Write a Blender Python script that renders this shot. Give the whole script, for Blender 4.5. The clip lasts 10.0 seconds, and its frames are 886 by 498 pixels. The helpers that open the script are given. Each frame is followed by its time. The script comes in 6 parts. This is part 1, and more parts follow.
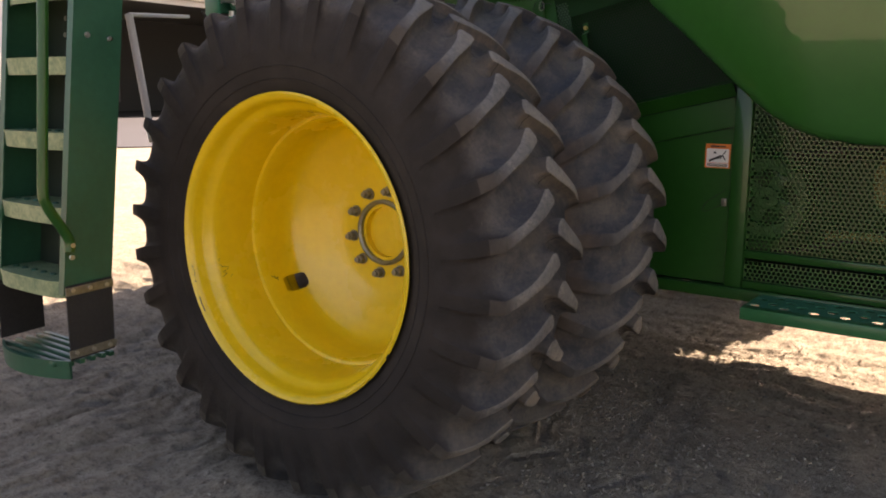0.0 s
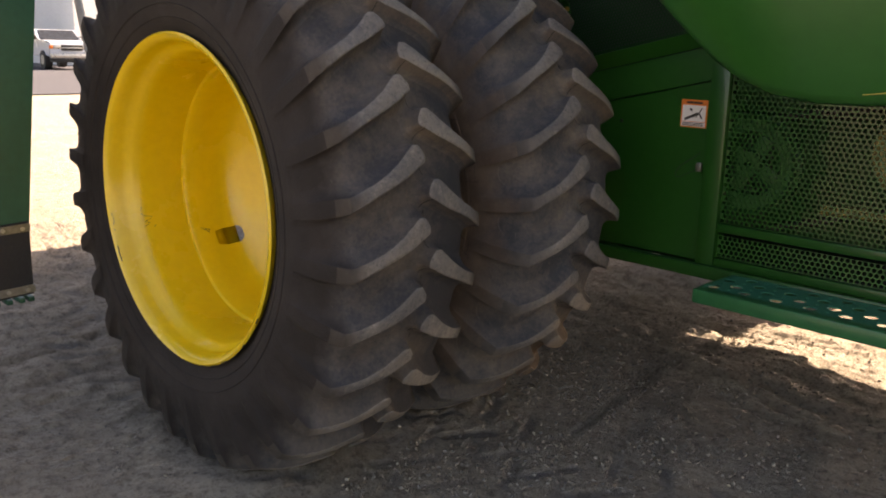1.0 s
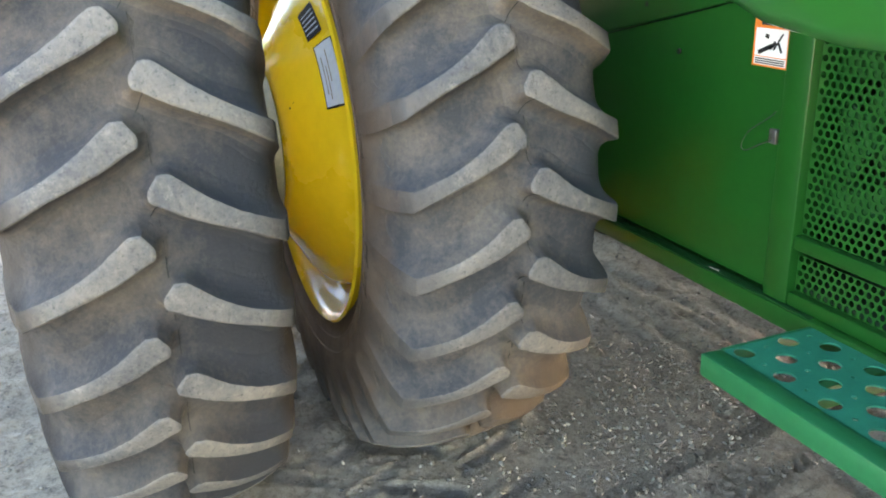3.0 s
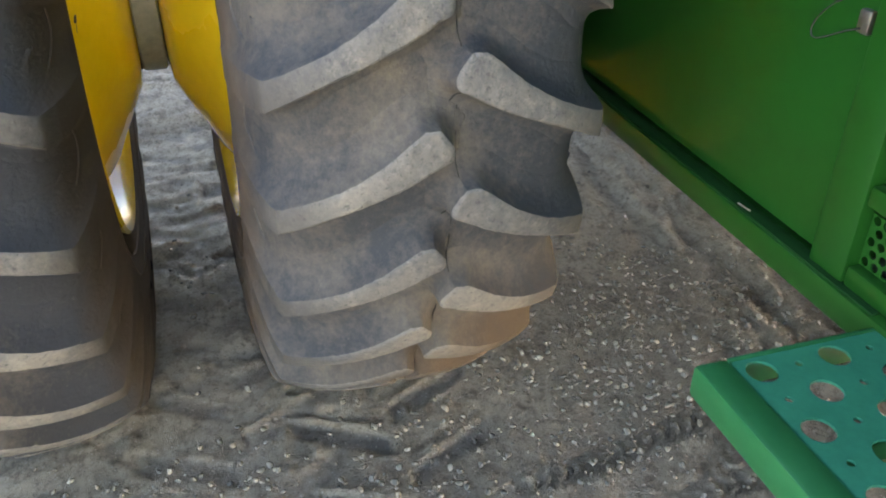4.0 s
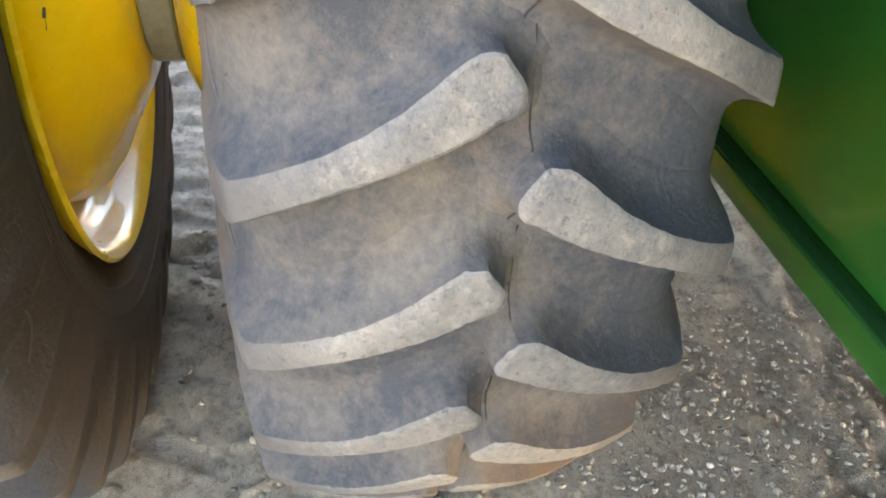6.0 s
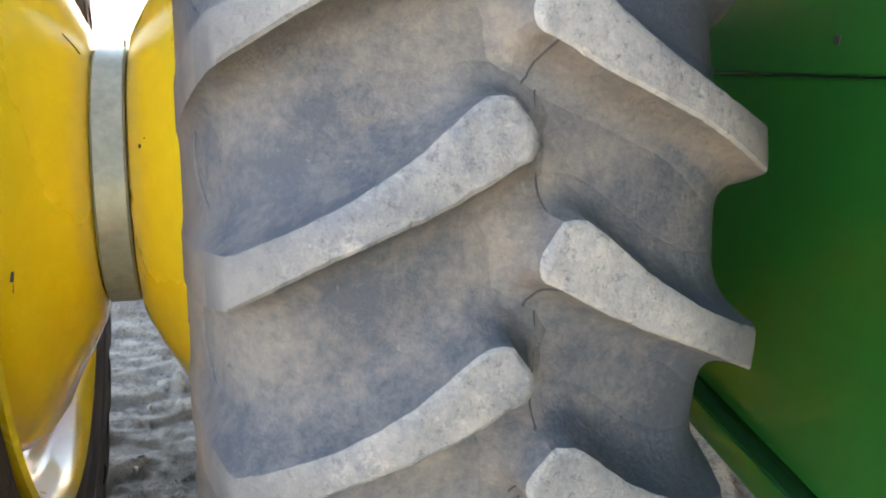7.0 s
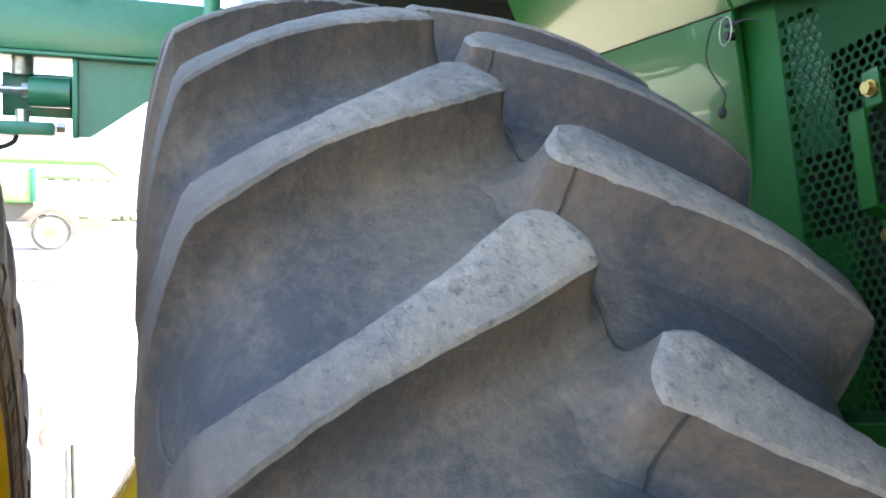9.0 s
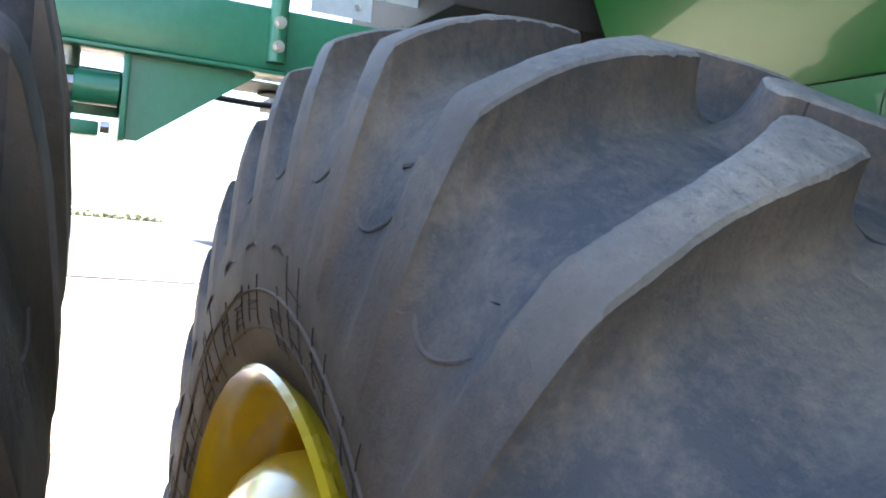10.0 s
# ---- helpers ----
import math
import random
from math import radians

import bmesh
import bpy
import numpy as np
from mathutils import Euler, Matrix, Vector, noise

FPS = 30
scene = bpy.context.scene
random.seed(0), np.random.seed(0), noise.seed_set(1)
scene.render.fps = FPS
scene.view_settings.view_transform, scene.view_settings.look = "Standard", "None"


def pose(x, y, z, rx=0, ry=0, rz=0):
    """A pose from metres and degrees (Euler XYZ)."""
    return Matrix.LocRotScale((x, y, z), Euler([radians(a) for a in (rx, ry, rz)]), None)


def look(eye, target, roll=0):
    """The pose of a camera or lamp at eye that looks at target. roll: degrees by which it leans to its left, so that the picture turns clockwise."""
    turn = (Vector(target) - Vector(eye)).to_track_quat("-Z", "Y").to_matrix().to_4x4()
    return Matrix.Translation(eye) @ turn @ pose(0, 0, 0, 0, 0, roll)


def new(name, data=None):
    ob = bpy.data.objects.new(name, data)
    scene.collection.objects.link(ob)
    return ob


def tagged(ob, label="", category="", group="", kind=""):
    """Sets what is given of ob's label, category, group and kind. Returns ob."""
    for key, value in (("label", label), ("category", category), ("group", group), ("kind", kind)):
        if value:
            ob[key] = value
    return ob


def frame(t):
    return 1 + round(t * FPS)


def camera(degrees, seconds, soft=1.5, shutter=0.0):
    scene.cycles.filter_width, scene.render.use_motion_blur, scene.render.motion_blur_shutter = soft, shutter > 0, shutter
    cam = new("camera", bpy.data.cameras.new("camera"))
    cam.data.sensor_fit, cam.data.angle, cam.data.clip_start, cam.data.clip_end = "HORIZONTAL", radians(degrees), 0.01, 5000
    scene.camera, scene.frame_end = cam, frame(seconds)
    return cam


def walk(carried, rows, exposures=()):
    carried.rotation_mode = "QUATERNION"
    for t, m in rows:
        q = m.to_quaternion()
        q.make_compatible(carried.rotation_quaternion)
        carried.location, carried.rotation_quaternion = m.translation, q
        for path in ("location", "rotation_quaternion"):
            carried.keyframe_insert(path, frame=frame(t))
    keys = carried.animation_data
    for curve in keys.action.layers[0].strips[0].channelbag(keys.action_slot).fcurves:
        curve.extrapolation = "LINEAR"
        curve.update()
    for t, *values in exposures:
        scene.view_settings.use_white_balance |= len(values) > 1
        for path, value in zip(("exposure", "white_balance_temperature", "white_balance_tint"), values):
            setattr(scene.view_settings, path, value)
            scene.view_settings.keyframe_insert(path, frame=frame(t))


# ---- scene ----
# ---- camera ----
cam = camera(54.59, 10.0, soft=1.85)
ROWS = [
    (0.0, 2.240, -2.396, 1.512, 79.85, -0.56, 35.89),
    (0.2, 2.339, -2.247, 1.513, 79.50, -0.48, 40.06),
    (0.5, 2.537, -2.031, 1.525, 79.27, -0.00, 45.14),
    (0.7, 2.591, -1.898, 1.517, 78.56, 1.13, 45.20),
    (1.0, 2.671, -1.652, 1.496, 76.63, -1.28, 45.26),
    (1.2, 2.702, -1.477, 1.505, 75.14, -2.08, 45.96),
    (1.5, 2.771, -1.237, 1.497, 75.44, -0.55, 47.47),
    (2.0, 2.854, -0.806, 1.511, 75.85, 0.13, 54.83),
    (2.2, 2.810, -0.668, 1.499, 76.29, 0.30, 56.57),
    (3.3, 2.355, 0.110, 1.517, 67.85, 1.97, 70.01),
    (3.5, 2.230, 0.188, 1.476, 66.41, 0.76, 69.32),
    (4.0, 1.987, 0.413, 1.420, 57.95, -0.65, 72.26),
    (4.2, 1.891, 0.513, 1.399, 57.03, -2.67, 79.33),
    (4.5, 1.767, 0.615, 1.381, 52.61, -2.46, 83.87),
    (4.7, 1.719, 0.633, 1.368, 51.42, -2.46, 83.42),
    (5.0, 1.660, 0.632, 1.360, 49.79, -2.87, 82.83),
    (5.2, 1.632, 0.621, 1.363, 48.95, -2.66, 82.58),
    (6.3, 1.549, 0.557, 1.441, 57.01, -3.76, 78.57),
    (6.5, 1.538, 0.545, 1.456, 59.77, -4.10, 76.99),
    (6.7, 1.531, 0.522, 1.469, 62.76, -4.29, 75.23),
    (7.0, 1.518, 0.495, 1.505, 65.40, -4.11, 74.29),
    (7.2, 1.518, 0.480, 1.526, 68.47, -4.35, 74.56),
    (7.5, 1.511, 0.472, 1.554, 72.80, -3.56, 73.49),
    (7.7, 1.497, 0.476, 1.557, 76.55, -3.58, 72.91),
    (8.0, 1.430, 0.489, 1.594, 79.76, -2.73, 72.19),
    (8.2, 1.357, 0.504, 1.619, 81.53, -1.76, 71.96),
    (8.5, 1.278, 0.522, 1.643, 84.69, -1.00, 71.95),
    (8.7, 1.231, 0.520, 1.650, 86.41, -1.18, 72.08),
    (9.0, 1.175, 0.483, 1.662, 87.87, -1.05, 70.48),
    (9.5, 1.041, 0.372, 1.688, 89.53, -2.91, 68.61),
    (10.0, 0.948, 0.281, 1.685, 89.28, -5.24, 66.56),
]
EXPOSURES = [(0.0, 1.98, 8650, 27), (0.8, 2.05, 8750, 27), (1.0, 2.1, 8850, 26), (1.5, 3.3, 8000, 17), (2.0, 4.26, 7500, 15), (3.5, 4.32, 7600, 8), (4.0, 4.28, 7900, 13.5), (4.5, 4.32, 8350, 17), (5.0, 5.2, 8500, 17), (6.5, 4.95, 7850, 15.5), (7.0, 4.85, 7500, 14), (7.5, 4.47, 7050, 11), (8.0, 4.24, 6900, 11), (8.5, 4.32, 6900, 12.5), (9.0, 4.2, 6750, 13), (10.0, 3.78, 6450, 14)]
walk(cam, [(t, pose(x, y, z, rx, ry, rz)) for t, x, y, z, rx, ry, rz in ROWS], EXPOSURES)

# ---- world and sun ----
SUN_EL, SUN_AZ = 41.0, 7.0   # the sun stands over the far side of the machine, a little behind the wheels
world = bpy.data.worlds.new("sky")
scene.world = world
world.use_nodes = True
wn = world.node_tree
sky = wn.nodes.new("ShaderNodeTexSky")
sky.sky_type = "NISHITA"
sky.sun_disc = False
sky.sun_elevation = radians(SUN_EL)
sky.sun_rotation = radians(SUN_AZ)
sky.air_density, sky.dust_density, sky.ozone_density = 1.0, 2.0, 1.0
wn.links.new(sky.outputs[0], wn.nodes["Background"].inputs[0])
wn.nodes["Background"].inputs[1].default_value = 0.080
sun = new("sun", bpy.data.lights.new("sun", "SUN"))
sun.data.energy, sun.data.angle, sun.data.color = 5.0, radians(0.53), (1.0, 0.94, 0.84)
sun.matrix_world = look((40 * math.cos(radians(SUN_EL)) * math.sin(radians(SUN_AZ)), 40 * math.cos(radians(SUN_EL)) * math.cos(radians(SUN_AZ)), 40 * math.sin(radians(SUN_EL))), (0, 0, 0))


# ---- materials ----
def mat(name, base, dark=None, rough=0.5, metal=0.0, big=3.0, fine=60.0, mix=0.5, bump=0.1, bump_scale=None, coat=0.0, spread=0.12, rough_var=0.1, coat_rough=0.06, spec=0.5):
    """A principled surface that wanders between two colours at a large and a fine scale."""
    m = bpy.data.materials.new(name)
    m.use_nodes = True
    n, k = m.node_tree.nodes, m.node_tree.links
    b = n["Principled BSDF"]
    co = n.new("ShaderNodeTexCoord")
    dark = dark or tuple(c * 0.7 for c in base)
    tex = []
    for s, det in ((big, 5.0), (fine, 4.0)):
        t = n.new("ShaderNodeTexNoise")
        t.inputs["Scale"].default_value, t.inputs["Detail"].default_value, t.inputs["Roughness"].default_value = s, det, 0.62
        k.new(co.outputs["Object"], t.inputs["Vector"])
        tex.append(t)
    add = n.new("ShaderNodeMix")
    add.data_type = "FLOAT"
    add.inputs[0].default_value = mix
    k.new(tex[0].outputs["Fac"], add.inputs[2])
    k.new(tex[1].outputs["Fac"], add.inputs[3])
    ramp = n.new("ShaderNodeValToRGB")
    ramp.color_ramp.elements[0].position, ramp.color_ramp.elements[1].position = 0.5 - spread, 0.5 + spread
    ramp.color_ramp.elements[0].color, ramp.color_ramp.elements[1].color = (*dark, 1), (*base, 1)
    k.new(add.outputs[0], ramp.inputs[0])
    k.new(ramp.outputs[0], b.inputs["Base Color"])
    mr = n.new("ShaderNodeMapRange")
    mr.inputs["To Min"].default_value, mr.inputs["To Max"].default_value = max(rough - rough_var, 0.02), min(rough + rough_var, 1)
    k.new(tex[0].outputs["Fac"], mr.inputs["Value"])
    k.new(mr.outputs[0], b.inputs["Roughness"])
    b.inputs["Metallic"].default_value = metal
    b.inputs["Specular IOR Level"].default_value = spec
    b.inputs["Coat Weight"].default_value = coat
    b.inputs["Coat Roughness"].default_value = coat_rough
    if bump:
        bt = n.new("ShaderNodeTexNoise")
        bt.inputs["Scale"].default_value, bt.inputs["Detail"].default_value = bump_scale or fine * 2, 6.0
        k.new(co.outputs["Object"], bt.inputs["Vector"])
        bp = n.new("ShaderNodeBump")
        bp.inputs["Strength"].default_value, bp.inputs["Distance"].default_value = bump, 0.01
        k.new(bt.outputs["Fac"], bp.inputs["Height"])
        k.new(bp.outputs[0], b.inputs["Normal"])
    return m


GREEN = mat("green_paint", (0.007, 0.080, 0.011), (0.006, 0.070, 0.0095), 0.36, big=1.2, fine=25, bump=0.010, bump_scale=5, coat=0.32, rough_var=0.07, coat_rough=0.05, spec=0.36)
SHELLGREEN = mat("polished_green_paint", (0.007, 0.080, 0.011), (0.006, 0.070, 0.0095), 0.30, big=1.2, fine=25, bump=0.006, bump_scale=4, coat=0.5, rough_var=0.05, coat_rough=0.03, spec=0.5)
# lighter copy of the green, the shield's open light put into its colour
SHIELDGREEN = mat("lit_green_panel", (0.011, 0.112, 0.017), (0.009, 0.098, 0.014), 0.34, big=1.0, fine=20, bump=0.008, bump_scale=4, coat=0.9, rough_var=0.06, coat_rough=0.04, spec=0.5)
GREEN_DULL = mat("green_paint_dusty", (0.016, 0.098, 0.024), (0.012, 0.078, 0.019), 0.42, big=2.5, fine=40, bump=0.04, coat=0.15)
# darker copy of the green, the upper screen's shade put into it
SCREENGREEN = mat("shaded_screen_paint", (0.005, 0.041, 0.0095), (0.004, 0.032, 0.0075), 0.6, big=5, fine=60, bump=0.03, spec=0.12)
LADDERGREEN = mat("ladder_paint", (0.012, 0.100, 0.054), (0.009, 0.080, 0.042), 0.40, big=4, fine=40, bump=0.03, coat=0.15)
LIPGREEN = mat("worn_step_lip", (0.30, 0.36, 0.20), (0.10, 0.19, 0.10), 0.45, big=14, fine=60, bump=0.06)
# paled tones for the far machine, glare put into the colours
GLAREGREEN = mat("glare_pale_green", (0.20, 0.40, 0.13), (0.15, 0.32, 0.10), 0.5, big=2, fine=20, bump=0.03)
PALEYELLOW = mat("pale_yellow", (0.55, 0.42, 0.11), (0.42, 0.32, 0.08), 0.6, bump=0.03)
PALETYRE = mat("pale_far_tyre", (0.16, 0.145, 0.115), (0.11, 0.10, 0.085), 0.9, bump=0.1)
# yellow that stands for sunlight falling on parts behind the screen
SUNLITDRIVE = mat("sunlit_drive_metal", (0.42, 0.36, 0.12), (0.25, 0.22, 0.08), 0.7, big=12, fine=70, bump=0.1)
COVERGREEN = mat("satin_cover_paint", (0.007, 0.080, 0.012), (0.006, 0.066, 0.010), 0.50, big=4, fine=50, bump=0.03, spec=0.2)
# lighter green than the door's paint, for the step lips
STEPGREEN = mat("lighter_step_paint", (0.011, 0.152, 0.050), (0.009, 0.128, 0.042), 0.4, big=4, fine=40, bump=0.03, coat=0.2)
STEPTEAL = mat("tread_plate_paint", (0.018, 0.215, 0.125), (0.014, 0.17, 0.10), 0.4, big=9, fine=60, bump=0.05, coat=0.1)
TEAL = mat("green_platform_paint", (0.026, 0.20, 0.105), (0.021, 0.16, 0.085), 0.38, big=4, fine=50, bump=0.03, coat=0.2)
YELLOW = mat("yellow_paint", (0.86, 0.600, 0.026), (0.79, 0.535, 0.022), 0.27, big=2.0, fine=30, bump=0.015, bump_scale=8, coat=0.5)
STEEL = mat("dull_steel", (0.36, 0.35, 0.31), (0.22, 0.21, 0.17), 0.42, 0.85, big=6, fine=60, bump=0.05)
BRIGHT = mat("plated_steel", (0.62, 0.60, 0.56), (0.45, 0.44, 0.42), 0.3, 0.9, big=8, fine=80, bump=0.03)
NUT = mat("weathered_nut", (0.30, 0.28, 0.24), (0.16, 0.14, 0.11), 0.5, 0.35, big=40, fine=200, bump=0.1)
BRASS = mat("yellow_plated_bolt", (0.62, 0.42, 0.14), (0.45, 0.30, 0.10), 0.35, 0.9, bump=0.03)
BAND = mat("grey_spacer_paint", (0.27, 0.258, 0.175), (0.18, 0.172, 0.115), 0.42, 0.3, big=6, fine=60, bump=0.05)
BLACK = mat("black_rubber_sheet", (0.028, 0.027, 0.026), (0.016, 0.016, 0.016), 0.7, big=8, fine=80, bump=0.1)
MOULDLINE = mat("dirt_in_moulding", (0.055, 0.040, 0.030), (0.035, 0.026, 0.020), 0.9, big=20, fine=90, bump=0)
# near black for dark parts, and for undersides with shade in the colour
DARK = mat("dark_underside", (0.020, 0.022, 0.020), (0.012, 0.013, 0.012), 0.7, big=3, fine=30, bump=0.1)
WHITE = mat("white_print", (0.80, 0.79, 0.75), (0.72, 0.71, 0.68), 0.5, bump=0)
ORANGE = mat("orange_print", (0.80, 0.22, 0.03), (0.72, 0.18, 0.03), 0.5, bump=0)
INK = mat("black_print", (0.02, 0.02, 0.02), (0.015, 0.015, 0.015), 0.5, bump=0)
BLUEWHITE = mat("pale_label", (0.55, 0.62, 0.70), (0.45, 0.52, 0.60), 0.4, bump=0)
STONE = mat("pebble", (1.0, 0.96, 0.88), (0.72, 0.70, 0.66), 0.85, big=60, fine=300, bump=0.2, spread=0.2)
CLOD = mat("dirt_crumb", (0.38, 0.326, 0.248), (0.20, 0.168, 0.127), 0.95, big=25, fine=300, bump=0.2, spread=0.2)
WALLWHITE = mat("white_siding", (0.74, 0.74, 0.72), (0.64, 0.64, 0.63), 0.6, big=0.5, fine=8, bump=0.05)
WALLTAN = mat("tan_siding", (0.50, 0.42, 0.29), (0.42, 0.35, 0.24), 0.6, big=0.5, fine=8, bump=0.05)
ASPHALT = mat("asphalt", (0.058, 0.060, 0.072), (0.044, 0.046, 0.055), 0.9, big=0.3, fine=12, bump=0.2)
# white toned blue-grey, the shade on the truck put into its paint
TRUCKWHITE = mat("shaded_white_paint", (0.50, 0.55, 0.62), (0.44, 0.49, 0.56), 0.25, big=2, fine=20, bump=0, coat=0.6)
DARKGLASS = mat("dark_window", (0.03, 0.035, 0.04), (0.02, 0.022, 0.025), 0.08, bump=0)
# foliage lightened, the bright far glare put into its colour
LEAF = mat("far_foliage", (0.26, 0.25, 0.13), (0.16, 0.16, 0.08), 0.8, big=3, fine=20, bump=0)


def by_piece(m, lo, hi):
    """Give each loose piece of a joined mesh a tone of its own, mostly the darker one."""
    n, k = m.node_tree.nodes, m.node_tree.links
    rnd, power, tone, mul = n.new("ShaderNodeNewGeometry"), n.new("ShaderNodeMath"), n.new("ShaderNodeMix"), n.new("ShaderNodeMix")
    power.operation = "POWER"
    power.inputs[1].default_value = 1.7
    k.new(rnd.outputs["Random Per Island"], power.inputs[0])
    tone.data_type = mul.data_type = "RGBA"
    k.new(power.outputs[0], tone.inputs[0])
    tone.inputs[6].default_value, tone.inputs[7].default_value = (*lo, 1), (*hi, 1)
    mul.blend_type = "MULTIPLY"
    mul.inputs[0].default_value = 1.0
    b = n["Principled BSDF"]
    k.new(b.inputs["Base Color"].links[0].from_socket, mul.inputs[6])
    k.new(tone.outputs[2], mul.inputs[7])
    k.new(mul.outputs[2], b.inputs["Base Color"])


by_piece(STONE, (0.17, 0.162, 0.148), (0.50, 0.465, 0.40))


def ground_mat():
    """Dry dirt: grey brown, patchy, with light grit and darker damp streaks."""
    m = bpy.data.materials.new("dirt")
    m.use_nodes = True
    n, k = m.node_tree.nodes, m.node_tree.links
    b = n["Principled BSDF"]
    co = n.new("ShaderNodeTexCoord")

    def noise_at(s, det=6.0, ro=0.6):
        t = n.new("ShaderNodeTexNoise")
        t.inputs["Scale"].default_value, t.inputs["Detail"].default_value, t.inputs["Roughness"].default_value = s, det, ro
        k.new(co.outputs["Object"], t.inputs["Vector"])
        return t

    def blend(fac, a, c, how="MIX"):
        x = n.new("ShaderNodeMix")
        x.data_type, x.blend_type = "RGBA", how
        if fac is not None:
            k.new(fac, x.inputs[0])
        for s, v in ((6, a), (7, c)):
            if isinstance(v, tuple):
                x.inputs[s].default_value = (*v, 1)
            else:
                k.new(v, x.inputs[s])
        return x

    def ramp(src, lo, hi):
        r = n.new("ShaderNodeMapRange")
        r.inputs["From Min"].default_value, r.inputs["From Max"].default_value = lo, hi
        k.new(src, r.inputs["Value"])
        return r.outputs[0]

    a, c, d = noise_at(1.1), noise_at(7.0, 8.0, 0.68), noise_at(420.0, 3.0, 0.7)
    base = blend(ramp(a.outputs["Fac"], 0.35, 0.66), (0.375, 0.318, 0.240), (0.480, 0.413, 0.317))
    base = blend(ramp(c.outputs["Fac"], 0.46, 0.72), base.outputs[2], (0.56, 0.488, 0.378))
    # rolled soil is smoother, greyer and darker than the loose crumbs beside it
    pressed = n.new("ShaderNodeAttribute")
    pressed.attribute_name = "pressed"
    base = blend(pressed.outputs["Fac"], base.outputs[2], (0.215, 0.205, 0.190))
    g, g2 = noise_at(55.0, 8.0, 0.8), noise_at(17.0, 6.0, 0.72)
    base = blend(ramp(g2.outputs["Fac"], 0.50, 0.36), base.outputs[2], (0.230, 0.194, 0.150))
    base = blend(ramp(g.outputs["Fac"], 0.49, 0.35), base.outputs[2], (0.150, 0.126, 0.098))
    for scale, size, tone in ((95.0, 0.17, (0.50, 0.46, 0.385)), (130.0, 0.14, (0.16, 0.138, 0.108))):
        v = n.new("ShaderNodeTexVoronoi")
        v.inputs["Scale"].default_value = scale
        k.new(co.outputs["Object"], v.inputs["Vector"])
        grit = n.new("ShaderNodeMath")
        grit.operation = "LESS_THAN"
        k.new(v.outputs["Distance"], grit.inputs[0])
        grit.inputs[1].default_value = size
        base = blend(grit.outputs[0], base.outputs[2], tone)
    base = blend(ramp(d.outputs["Fac"], 0.60, 0.85), base.outputs[2], (0.20, 0.170, 0.130))
    k.new(base.outputs[2], b.inputs["Base Color"])
    b.inputs["Roughness"].default_value = 0.93
    h = n.new("ShaderNodeMath")
    h.operation = "ADD"
    f1, f2 = noise_at(85.0, 8.0, 0.8), noise_at(340.0, 3.0)
    k.new(f1.outputs["Fac"], h.inputs[0])
    k.new(f2.outputs["Fac"], h.inputs[1])
    bp = n.new("ShaderNodeBump")
    bp.inputs["Strength"].default_value, bp.inputs["Distance"].default_value = 0.85, 0.013
    k.new(h.outputs[0], bp.inputs["Height"])
    k.new(bp.outputs[0], b.inputs["Normal"])
    return m


DIRT = ground_mat()


